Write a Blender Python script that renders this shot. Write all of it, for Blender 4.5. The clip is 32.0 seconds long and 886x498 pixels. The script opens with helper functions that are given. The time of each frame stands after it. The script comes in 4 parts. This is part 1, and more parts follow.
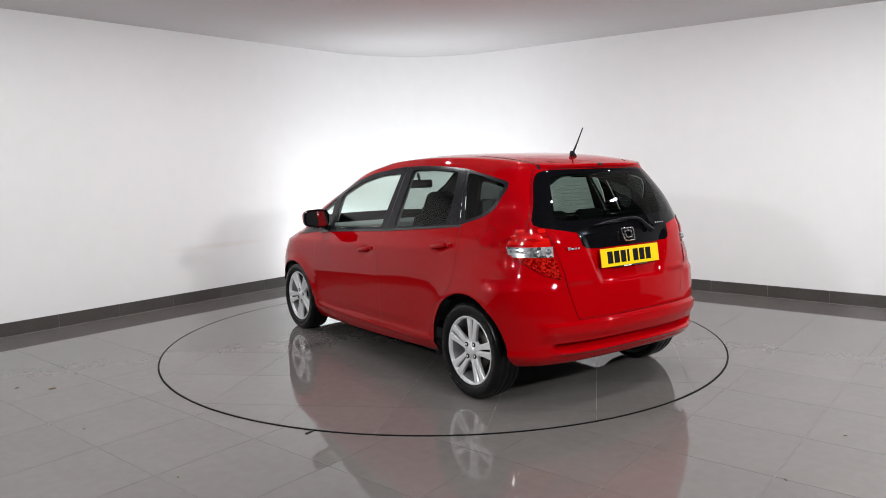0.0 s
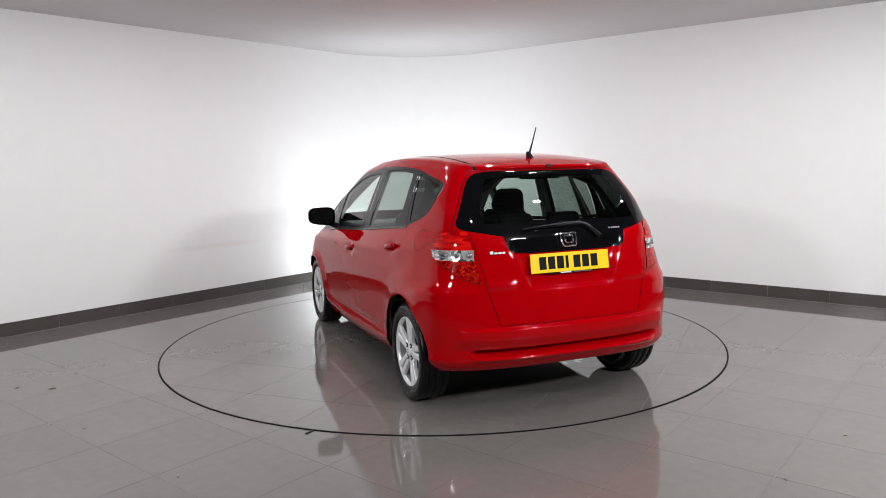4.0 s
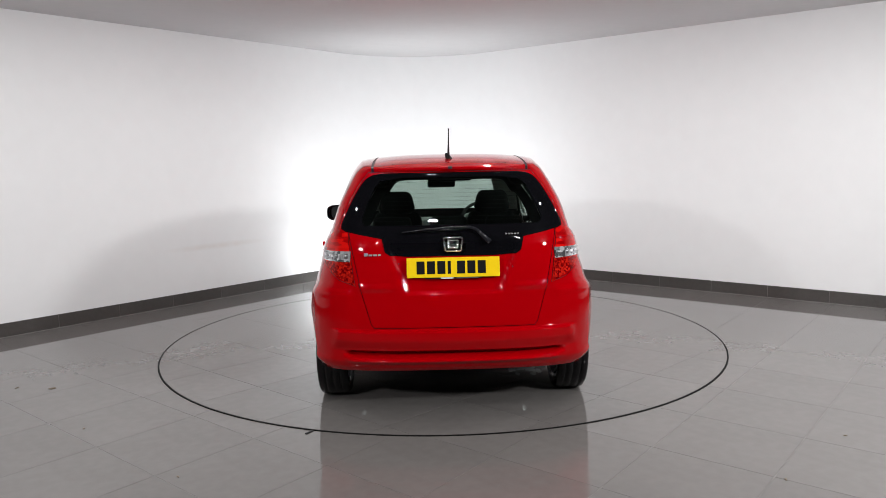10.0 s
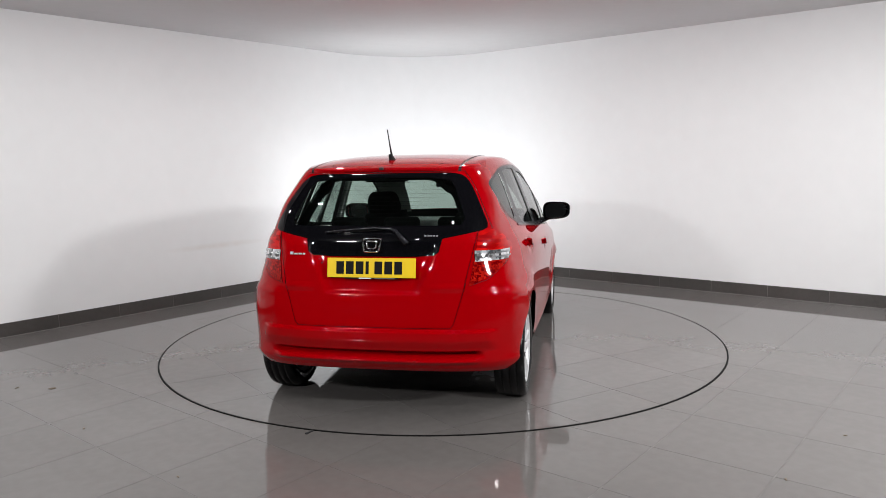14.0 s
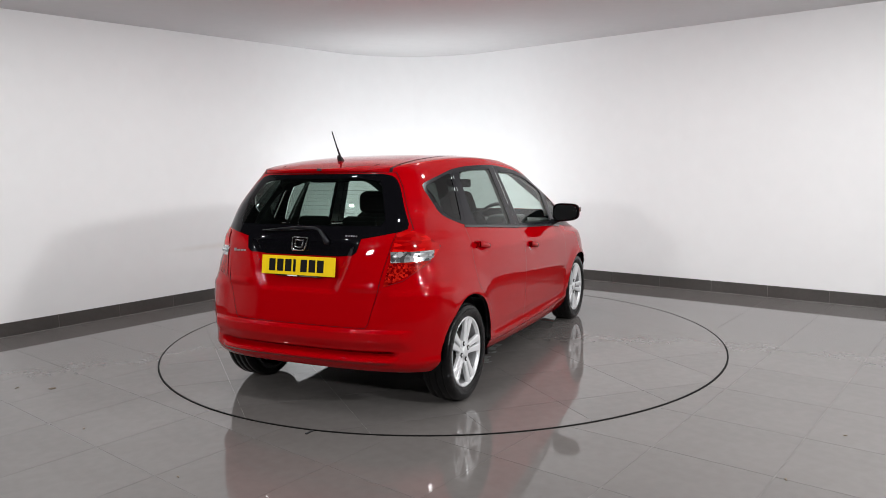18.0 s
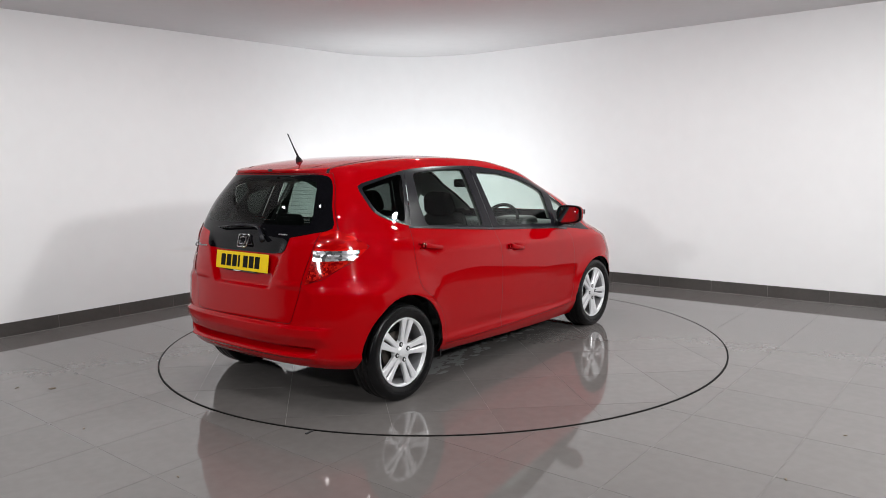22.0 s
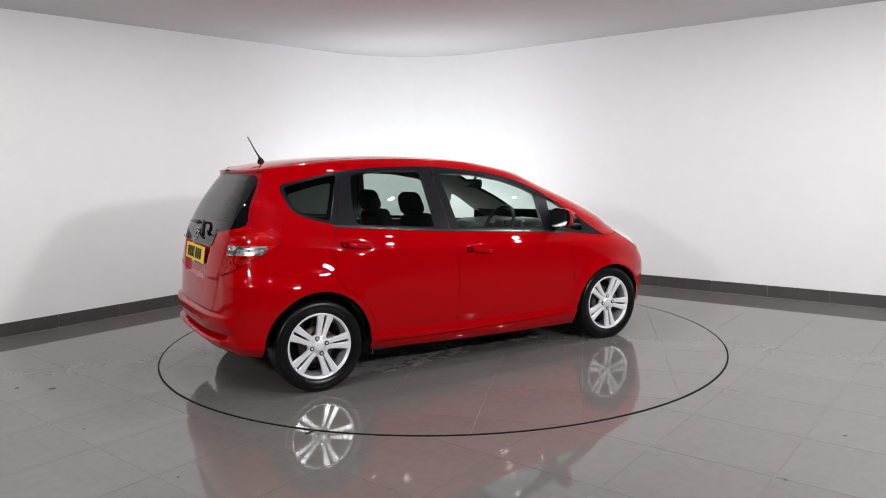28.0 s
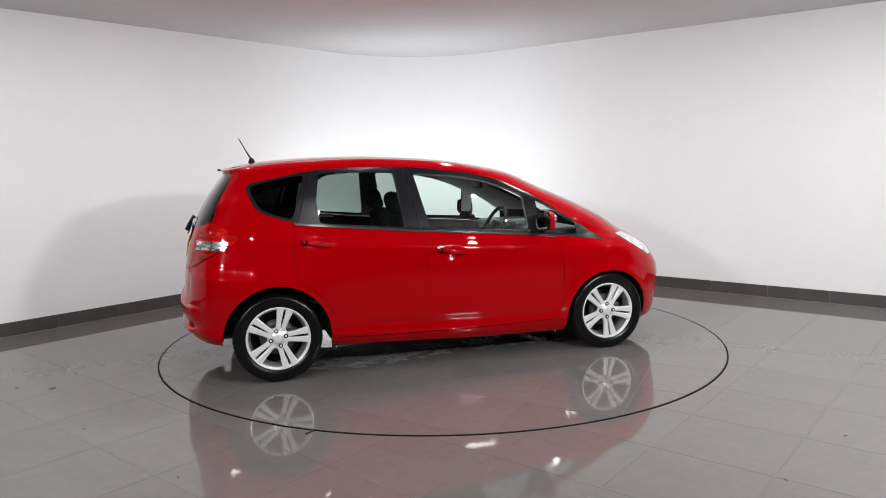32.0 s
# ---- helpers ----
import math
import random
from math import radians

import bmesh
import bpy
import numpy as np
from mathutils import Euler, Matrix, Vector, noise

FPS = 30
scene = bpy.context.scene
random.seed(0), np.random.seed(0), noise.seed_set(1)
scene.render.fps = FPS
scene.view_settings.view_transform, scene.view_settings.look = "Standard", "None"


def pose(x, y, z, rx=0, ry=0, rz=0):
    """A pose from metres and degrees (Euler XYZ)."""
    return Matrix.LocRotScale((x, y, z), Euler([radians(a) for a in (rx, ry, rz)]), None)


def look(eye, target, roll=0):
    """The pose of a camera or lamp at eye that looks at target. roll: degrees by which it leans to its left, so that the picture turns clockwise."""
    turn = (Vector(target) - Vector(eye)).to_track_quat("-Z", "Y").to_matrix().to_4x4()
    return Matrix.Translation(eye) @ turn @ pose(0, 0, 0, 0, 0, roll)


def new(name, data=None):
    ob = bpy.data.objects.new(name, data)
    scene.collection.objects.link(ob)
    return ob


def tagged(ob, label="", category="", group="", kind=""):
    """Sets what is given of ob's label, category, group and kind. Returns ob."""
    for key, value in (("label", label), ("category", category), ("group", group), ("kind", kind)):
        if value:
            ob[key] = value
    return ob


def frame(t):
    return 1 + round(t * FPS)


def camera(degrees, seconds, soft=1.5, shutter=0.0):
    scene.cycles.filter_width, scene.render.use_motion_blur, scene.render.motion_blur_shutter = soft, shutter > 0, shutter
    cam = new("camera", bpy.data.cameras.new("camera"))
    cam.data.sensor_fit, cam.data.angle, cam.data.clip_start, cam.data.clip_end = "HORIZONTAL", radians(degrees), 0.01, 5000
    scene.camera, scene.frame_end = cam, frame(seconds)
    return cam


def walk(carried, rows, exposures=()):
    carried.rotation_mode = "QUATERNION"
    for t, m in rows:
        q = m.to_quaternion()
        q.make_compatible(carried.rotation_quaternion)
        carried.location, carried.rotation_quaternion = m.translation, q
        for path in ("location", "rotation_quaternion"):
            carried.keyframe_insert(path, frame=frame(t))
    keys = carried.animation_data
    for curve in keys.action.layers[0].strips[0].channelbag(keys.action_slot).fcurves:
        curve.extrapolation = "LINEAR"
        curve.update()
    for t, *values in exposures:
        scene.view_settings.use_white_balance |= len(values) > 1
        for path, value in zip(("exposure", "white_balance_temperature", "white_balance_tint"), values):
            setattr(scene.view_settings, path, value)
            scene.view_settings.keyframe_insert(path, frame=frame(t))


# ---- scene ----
cam = camera(62.7, 32.0, soft=0.4)
EYE = Vector((0.0, -6.004, 1.475))
PAN, TILT, ROLL = 0.00237, 0.12287, -1.11
AIM = EYE + Vector((math.sin(PAN) * math.cos(TILT), math.cos(PAN) * math.cos(TILT), -math.sin(TILT)))
walk(cam, [(0.0, look(EYE, AIM, ROLL)), (32.0, look(EYE, AIM, ROLL))], exposures=[(0.0, 0.0), (32.0, 0.0)])

# the room's corner behind the car, and the directions in which its two white walls run away from it
CORNER = Vector((-0.385, 4.403, 0.0))
LEFT_DIR = Vector((-math.cos(0.873), -math.sin(0.873), 0.0))
RIGHT_DIR = Vector((math.sin(0.892), -math.cos(0.892), 0.0))
CEILING_Z = 2.827
RADIUS = 2.245          # turntable
AXLE = Vector((-1.4185, -0.0187, 0.0))   # rear axle seen from the turntable's axis
TURN_START, TURN_RATE = 125.05, -3.366   # degrees, degrees per second


# ---- light ----
def world_light():
    w = bpy.data.worlds.new("room_dark")
    scene.world = w
    w.use_nodes = True
    w.node_tree.nodes["Background"].inputs[0].default_value = (0.02, 0.02, 0.021, 1)


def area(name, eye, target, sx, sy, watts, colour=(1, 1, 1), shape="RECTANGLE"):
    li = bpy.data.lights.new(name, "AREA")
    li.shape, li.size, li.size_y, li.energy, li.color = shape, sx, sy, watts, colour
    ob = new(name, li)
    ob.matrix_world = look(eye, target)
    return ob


world_light()
# unseen flood low behind the car, and four panels added mid-air, washing the corner
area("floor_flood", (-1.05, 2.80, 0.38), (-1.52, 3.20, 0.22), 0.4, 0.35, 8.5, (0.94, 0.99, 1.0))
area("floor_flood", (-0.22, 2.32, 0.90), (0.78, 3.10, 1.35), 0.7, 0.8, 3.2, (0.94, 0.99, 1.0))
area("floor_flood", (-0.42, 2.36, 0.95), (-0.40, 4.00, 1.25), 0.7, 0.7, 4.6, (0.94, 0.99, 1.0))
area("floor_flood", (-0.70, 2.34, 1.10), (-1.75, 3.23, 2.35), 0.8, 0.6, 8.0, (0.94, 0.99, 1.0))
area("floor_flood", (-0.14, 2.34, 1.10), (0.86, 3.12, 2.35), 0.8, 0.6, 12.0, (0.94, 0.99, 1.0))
# soft boxes on stands either side of the camera
area("soft_box", (-2.9, -5.4, 2.5), (-0.6, 0.6, 1.2), 0.36, 0.24, 88)
area("soft_box", (3.3, -4.8, 2.5), (0.2, 0.6, 1.2), 0.46, 0.28, 138)
# ceiling spots in rows along the walls, the first two added to brighten the corner
for sx, sy, watts in ((-1.1, 0.15, 15), (0.5, 0.15, 24), (-4.6, -2.6, 11.5), (-3.3, -1.1, 10.5), (-3.2, -3.6, 8), (-1.8, -0.3, 12), (-1.8, -2.2, 9), (-1.2, -4.2, 14), (0.0, -1.6, 8), (0.0, -3.2, 8), (1.2, -4.2, 14), (1.8, -2.2, 9), (1.8, -0.3, 18), (3.4, -1.1, 32), (3.2, -3.4, 21), (4.8, -2.6, 27)):
    area("ceiling_spot", (sx, sy, CEILING_Z - 0.02), (sx, sy + 0.01, 0), 0.10, 0.10, watts, (1, 0.992, 0.985), "DISK")


# ---- materials ----
def mat(name, colour, rough=0.5, metal=0.0, coat=0.0, coat_rough=0.03, spec=0.5, vary=0.0, vary_scale=3.0, grain=0.0, grain_scale=60.0,
        rough_vary=0.0, piece=0.0, coat_ior=1.5):
    m = bpy.data.materials.new(name)
    m.use_nodes = True
    nt = m.node_tree
    b = nt.nodes["Principled BSDF"]
    b.inputs["Base Color"].default_value = (*colour, 1)
    b.inputs["Roughness"].default_value = rough
    b.inputs["Metallic"].default_value = metal
    b.inputs["Coat Weight"].default_value = coat
    b.inputs["Coat Roughness"].default_value = coat_rough
    b.inputs["Specular IOR Level"].default_value = spec
    b.inputs["Coat IOR"].default_value = coat_ior
    tc = nt.nodes.new("ShaderNodeTexCoord")
    if vary or rough_vary or piece:
        n1 = nt.nodes.new("ShaderNodeTexNoise")
        n1.inputs["Scale"].default_value, n1.inputs["Detail"].default_value = vary_scale, 6
        nt.links.new(tc.outputs["Object"], n1.inputs["Vector"])
        n2 = nt.nodes.new("ShaderNodeTexNoise")
        n2.inputs["Scale"].default_value, n2.inputs["Detail"].default_value = vary_scale * 9, 4
        nt.links.new(tc.outputs["Object"], n2.inputs["Vector"])
        add = nt.nodes.new("ShaderNodeMath")
        add.operation = "ADD"
        nt.links.new(n1.outputs["Fac"], add.inputs[0])
        nt.links.new(n2.outputs["Fac"], add.inputs[1])
        half = nt.nodes.new("ShaderNodeMapRange")
        half.inputs[1].default_value, half.inputs[2].default_value = 0.7, 1.3
        half.inputs[3].default_value, half.inputs[4].default_value = 1 - vary, 1 + vary
        nt.links.new(add.outputs[0], half.inputs[0])
        factor = half.outputs[0]
        if piece:
            oi = nt.nodes.new("ShaderNodeObjectInfo")
            mr = nt.nodes.new("ShaderNodeMapRange")
            mr.inputs[3].default_value, mr.inputs[4].default_value = 1 - piece, 1 + piece
            nt.links.new(oi.outputs["Random"], mr.inputs[0])
            mul = nt.nodes.new("ShaderNodeMath")
            mul.operation = "MULTIPLY"
            nt.links.new(factor, mul.inputs[0])
            nt.links.new(mr.outputs[0], mul.inputs[1])
            factor = mul.outputs[0]
        mix = nt.nodes.new("ShaderNodeVectorMath")
        mix.operation = "SCALE"
        mix.inputs[0].default_value = colour
        nt.links.new(factor, mix.inputs["Scale"])
        nt.links.new(mix.outputs[0], b.inputs["Base Color"])
        if rough_vary:
            rr = nt.nodes.new("ShaderNodeMapRange")
            rr.inputs[1].default_value, rr.inputs[2].default_value = 0.35, 0.65
            rr.inputs[3].default_value, rr.inputs[4].default_value = rough * (1 - rough_vary), rough * (1 + rough_vary)
            nt.links.new(n1.outputs["Fac"], rr.inputs[0])
            nt.links.new(rr.outputs[0], b.inputs["Roughness"])
    if grain:
        n3 = nt.nodes.new("ShaderNodeTexNoise")
        n3.inputs["Scale"].default_value, n3.inputs["Detail"].default_value = grain_scale, 5
        nt.links.new(tc.outputs["Object"], n3.inputs["Vector"])
        bp = nt.nodes.new("ShaderNodeBump")
        bp.inputs["Strength"].default_value, bp.inputs["Distance"].default_value = grain, 0.01
        nt.links.new(n3.outputs["Fac"], bp.inputs["Height"])
        nt.links.new(bp.outputs[0], b.inputs["Normal"])
    return m


def lamp_mat(name, dark, light, rough, metal, stretch, low=0.4, high=0.62, relief_strength=0.1, spec=0.2, ior=1.45):
    """Moulded lamp lens: reflector glints and darks put into colour, under a clear coat."""
    m = mat(name, light, rough, metal=metal, coat=1.0, coat_rough=0.07, spec=spec, coat_ior=ior)
    nt = m.node_tree
    b = nt.nodes["Principled BSDF"]
    tc = nt.nodes.new("ShaderNodeTexCoord")
    mp = nt.nodes.new("ShaderNodeMapping")
    mp.inputs["Scale"].default_value = stretch
    no = nt.nodes.new("ShaderNodeTexVoronoi")
    no.inputs["Scale"].default_value, no.inputs["Randomness"].default_value = 1.0, 0.8
    rp = nt.nodes.new("ShaderNodeMapRange")
    rp.inputs[1].default_value, rp.inputs[2].default_value = low, high
    mx = nt.nodes.new("ShaderNodeMix")
    mx.data_type = "RGBA"
    mx.inputs[6].default_value, mx.inputs[7].default_value = (*dark, 1), (*light, 1)
    bp = nt.nodes.new("ShaderNodeBump")
    bp.inputs["Strength"].default_value, bp.inputs["Distance"].default_value = relief_strength, 0.004
    nt.links.new(tc.outputs["Object"], mp.inputs[0])
    nt.links.new(mp.outputs[0], no.inputs["Vector"])
    nt.links.new(no.outputs["Color"], rp.inputs[0])
    nt.links.new(rp.outputs[0], mx.inputs[0])
    nt.links.new(mx.outputs[2], b.inputs["Base Color"])
    nt.links.new(no.outputs["Distance"], bp.inputs["Height"])
    nt.links.new(bp.outputs[0], b.inputs["Normal"])
    return m


def glass_mat(name, tint, gloss=0.045, power=5.0):
    """Thin pane: tinted see-through with a mirror coat by angle."""
    m = bpy.data.materials.new(name)
    m.use_nodes = True
    nt = m.node_tree
    nt.nodes.clear()
    out = nt.nodes.new("ShaderNodeOutputMaterial")
    tr = nt.nodes.new("ShaderNodeBsdfTransparent")
    tr.inputs[0].default_value = (*tint, 1)
    gl = nt.nodes.new("ShaderNodeBsdfGlossy")
    gl.inputs["Roughness"].default_value = 0.01
    lw = nt.nodes.new("ShaderNodeLayerWeight")
    lw.inputs[0].default_value = 0.5
    pw = nt.nodes.new("ShaderNodeMath")
    pw.operation = "POWER"
    pw.inputs[1].default_value = power
    nt.links.new(lw.outputs["Facing"], pw.inputs[0])
    ml = nt.nodes.new("ShaderNodeMath")
    ml.operation = "MULTIPLY_ADD"
    ml.inputs[1].default_value, ml.inputs[2].default_value = 0.93, gloss
    nt.links.new(pw.outputs[0], ml.inputs[0])
    mx = nt.nodes.new("ShaderNodeMixShader")
    nt.links.new(ml.outputs[0], mx.inputs[0])
    nt.links.new(tr.outputs[0], mx.inputs[1])
    nt.links.new(gl.outputs[0], mx.inputs[2])
    nt.links.new(mx.outputs[0], out.inputs[0])
    return m


WALL = mat("white_wall_paint", (0.78, 0.78, 0.79), 0.6, vary=0.015, vary_scale=0.7, grain=0.0)


def stain_wall(m):
    """A faint brownish scuff on the left wall, low down."""
    nt = m.node_tree
    b = nt.nodes["Principled BSDF"]
    src = b.inputs["Base Color"].links[0].from_socket
    tc = nt.nodes.new("ShaderNodeTexCoord")
    mp = nt.nodes.new("ShaderNodeMapping")
    mp.inputs["Location"].default_value = (2.45, -1.93, -0.583)
    no = nt.nodes.new("ShaderNodeTexNoise")
    no.inputs["Scale"].default_value, no.inputs["Detail"].default_value = 9, 6
    ln = nt.nodes.new("ShaderNodeVectorMath")
    ln.operation = "LENGTH"
    sc = nt.nodes.new("ShaderNodeVectorMath")
    sc.operation = "MULTIPLY"
    sc.inputs[1].default_value = (1.4, 1.4, 22.0)
    mr = nt.nodes.new("ShaderNodeMapRange")
    mr.inputs[1].default_value, mr.inputs[2].default_value, mr.inputs[3].default_value, mr.inputs[4].default_value = 0.15, 0.95, 0.5, 0.0
    mu = nt.nodes.new("ShaderNodeMath")
    mu.operation = "MULTIPLY"
    mx = nt.nodes.new("ShaderNodeMix")
    mx.data_type = "RGBA"
    mx.inputs[7].default_value = (0.60, 0.52, 0.46, 1)
    nt.links.new(tc.outputs["Object"], mp.inputs[0])
    nt.links.new(mp.outputs[0], sc.inputs[0])
    nt.links.new(sc.outputs[0], ln.inputs[0])
    nt.links.new(ln.outputs["Value"], mr.inputs[0])
    nt.links.new(tc.outputs["Object"], no.inputs["Vector"])
    nt.links.new(mr.outputs[0], mu.inputs[0])
    nt.links.new(no.outputs["Fac"], mu.inputs[1])
    nt.links.new(mu.outputs[0], mx.inputs[0])
    nt.links.new(src, mx.inputs[6])
    nt.links.new(mx.outputs[2], b.inputs["Base Color"])


stain_wall(WALL)
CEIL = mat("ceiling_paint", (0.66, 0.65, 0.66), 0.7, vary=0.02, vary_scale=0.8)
# for the unseen walls and ceiling, dark to keep reflections dark
UNSEEN_DARK = mat("unseen_dark", (0.02, 0.02, 0.0215), 0.7, vary=0.06, vary_scale=1.0)
SKIRT = mat("grey_skirting_tile", (0.066, 0.061, 0.058), 0.3, vary=0.12, vary_scale=4, piece=0.05)
TILE = mat("polished_grey_porcelain", (0.140, 0.130, 0.126), 0.05, vary=0.07, vary_scale=1.6, piece=0.03, spec=0.55)
GROUT = mat("tile_grout", (0.17, 0.16, 0.15), 0.7, vary=0.75, vary_scale=1.3)
SKIRT_GROUT = mat("pale_skirting_grout", (0.22, 0.21, 0.2), 0.8, vary=0.25, vary_scale=6)
RIM_STEEL = mat("turntable_gap", (0.006, 0.006, 0.006), 0.7, spec=0.1)
RED = mat("red_car_paint", (0.33, 0.0, 0.002), 0.5, coat=1.0, coat_rough=0.006, spec=0.0, coat_ior=1.335, vary=0.02, vary_scale=2)
BLACK_TRIM = mat("satin_black_trim", (0.008, 0.008, 0.009), 0.4, spec=0.1, vary=0.05, vary_scale=12)
PILLAR = mat("dark_grey_pillar_film", (0.010, 0.010, 0.013), 0.22, spec=0.2, vary=0.05, vary_scale=12)
BELT = mat("satin_belt_strip", (0.05, 0.05, 0.055), 0.2, spec=0.6, metal=0.3)
GLOSS_BLACK = mat("gloss_black_plastic", (0.003, 0.003, 0.004), 0.03, spec=0.25)
MATT_BLACK = mat("matt_black_plastic", (0.012, 0.012, 0.013), 0.7, grain=0.15, grain_scale=300)
RUBBER = mat("tyre_rubber", (0.004, 0.004, 0.0045), 0.25, spec=0.25, vary=0.2, vary_scale=14, grain=0.1, grain_scale=150)
ALLOY = mat("silver_alloy", (0.80, 0.81, 0.83), 0.28, metal=0.3, coat=0.6, vary=0.03, vary_scale=20)
BARREL = mat("grey_wheel_barrel", (0.26, 0.26, 0.27), 0.4, metal=0.4, vary=0.15, vary_scale=20)
BRAKE = mat("brake_iron", (0.10, 0.085, 0.075), 0.5, metal=0.6, vary=0.3, vary_scale=30)
CHROME = mat("chrome", (0.8, 0.8, 0.82), 0.06, metal=1.0)
SATIN = mat("satin_chrome", (0.40, 0.40, 0.42), 0.28, metal=1.0)
CABIN = mat("dark_cabin_plastic", (0.013, 0.013, 0.014), 0.6, grain=0.2, grain_scale=200, vary=0.1, vary_scale=10)
HEADLINER = mat("grey_headlining", (0.34, 0.34, 0.325), 0.9, vary=0.05, vary_scale=8)
DASH = mat("grey_dashboard_plastic", (0.06, 0.062, 0.063), 0.35, grain=0.1, grain_scale=200, vary=0.1, vary_scale=10)
FABRIC = mat("black_seat_fabric", (0.010, 0.010, 0.011), 0.95, vary=0.2, vary_scale=30, grain=0.3, grain_scale=400)
GLASS_FRONT = glass_mat("clear_green_glass", (0.86, 0.94, 0.90))
GLASS_REAR = glass_mat("tinted_rear_glass", (0.34, 0.405, 0.37))
GLASS_PRIV = glass_mat("tinted_side_glass", (0.40, 0.455, 0.43), 0.03)
GLASS_QUARTER = glass_mat("dark_quarter_glass", (0.05, 0.058, 0.055))
LAMP_RED = lamp_mat("red_lamp_lens", (0.25, 0.0, 0.001), (0.56, 0.005, 0.004), 0.3, 0.0, (14, 14, 60), 0.25, 0.75, 0.15, 0.0, 1.35)
LAMP_DEEP = lamp_mat("deep_red_lamp_lens", (0.13, 0.0, 0.001), (0.50, 0.012, 0.006), 0.25, 0.0, (85, 85, 90), 0.3, 0.9, 0.3, 0.0, 1.35)
LAMP_CLEAR = lamp_mat("clear_lamp_lens", (0.12, 0.12, 0.125), (0.78, 0.78, 0.80), 0.14, 0.6, (42, 42, 36), 0.3, 0.65, 0.3)
HEADLAMP = lamp_mat("clear_headlamp_lens", (0.50, 0.53, 0.55), (0.82, 0.84, 0.85), 0.12, 0.3, (30, 30, 60), 0.3, 0.7, 0.1)
YELLOW = mat("yellow_plate", (0.78, 0.53, 0.004), 0.4, spec=0.2, vary=0.03, vary_scale=20)
SHUT = mat("shut_line_red_black", (0.13, 0.0, 0.001), 0.8)
INK = mat("black_ink", (0.006, 0.006, 0.006), 0.6, spec=0.1)
WHITE_INK = mat("white_print", (0.75, 0.75, 0.75), 0.4)
# water film whose pale grey carries the reflection of the bright wall
WATER = mat("water_film_sheen", (0.33, 0.33, 0.33), 0.03, coat=1.0, spec=0.8)
LEAF = mat("dry_leaf", (0.11, 0.08, 0.05), 0.7, vary=0.3, vary_scale=60)
MIRROR = mat("mirror_glass", (0.85, 0.87, 0.88), 0.01, metal=1.0)


# ---- mesh helpers ----
def finish(name, bm, material, parent=None, label="", smooth=True, loc=None):
    me = bpy.data.meshes.new(name)
    bm.to_mesh(me)
    bm.free()
    me.materials.append(material)
    if smooth:
        me.polygons.foreach_set("use_smooth", [True] * len(me.polygons))
    ob = new(name, me)
    if parent is not None:
        ob.parent = parent
    if loc is not None:
        ob.location = loc
    if label:
        ob["label"] = label
    return ob


def box_bm(x0, x1, y0, y1, z0, z1, bevel=0.0, segs=2):
    bm = bmesh.new()
    bmesh.ops.create_cube(bm, size=1)
    for v in bm.verts:
        v.co = Vector((x0 + (v.co.x + 0.5) * (x1 - x0), y0 + (v.co.y + 0.5) * (y1 - y0), z0 + (v.co.z + 0.5) * (z1 - z0)))
    if bevel:
        bmesh.ops.bevel(bm, geom=bm.edges[:], offset=bevel, segments=segs, profile=0.5, affect="EDGES")
    return bm


def prism_bm(poly, z0, z1):
    """A slab over a plan polygon."""
    bm = bmesh.new()
    lo = [bm.verts.new((x, y, z0)) for x, y in poly]
    hi = [bm.verts.new((x, y, z1)) for x, y in poly]
    bm.faces.new(hi)
    bm.faces.new(lo[::-1])
    n = len(poly)
    for i in range(n):
        bm.faces.new((lo[i], lo[(i + 1) % n], hi[(i + 1) % n], hi[i]))
    bmesh.ops.recalc_face_normals(bm, faces=bm.faces[:])
    return bm


def lathe_bm(profile, segs=64, axis="Y", centre=(0, 0, 0), closed=False):
    """Turn (radius, offset) pairs round the y axis through centre."""
    bm = bmesh.new()
    cx, cy, cz = centre
    rows = []
    for r, o in profile:
        rows.append([bm.verts.new((cx + r * math.cos(2 * math.pi * i / segs), cy + o, cz + r * math.sin(2 * math.pi * i / segs))) for i in range(segs)])
    pairs = list(zip(rows, rows[1:])) + ([(rows[-1], rows[0])] if closed else [])
    for a, b in pairs:
        for i in range(segs):
            j = (i + 1) % segs
            bm.faces.new((a[i], a[j], b[j], b[i]))
    bmesh.ops.recalc_face_normals(bm, faces=bm.faces[:])
    return bm


def tube_bm(points, radii, segs=10):
    bm = bmesh.new()
    rows = []
    pts = [Vector(p) for p in points]
    for k, p in enumerate(pts):
        d = (pts[min(k + 1, len(pts) - 1)] - pts[max(k - 1, 0)]).normalized()
        s = d.orthogonal().normalized() if k == 0 else (s - d * s.dot(d)).normalized()
        t = d.cross(s)
        rows.append([bm.verts.new(p + (s * math.cos(2 * math.pi * i / segs) + t * math.sin(2 * math.pi * i / segs)) * radii[k]) for i in range(segs)])
    for a, b in zip(rows, rows[1:]):
        for i in range(segs):
            j = (i + 1) % segs
            bm.faces.new((a[i], a[j], b[j], b[i]))
    bm.faces.new(rows[0][::-1])
    bm.faces.new(rows[-1])
    bmesh.ops.recalc_face_normals(bm, faces=bm.faces[:])
    return bm


def join_bm(*many):
    out = bmesh.new()
    for b in many:
        me = bpy.data.meshes.new("join")
        b.to_mesh(me)
        b.free()
        out.from_mesh(me)
        bpy.data.meshes.remove(me)
    return out


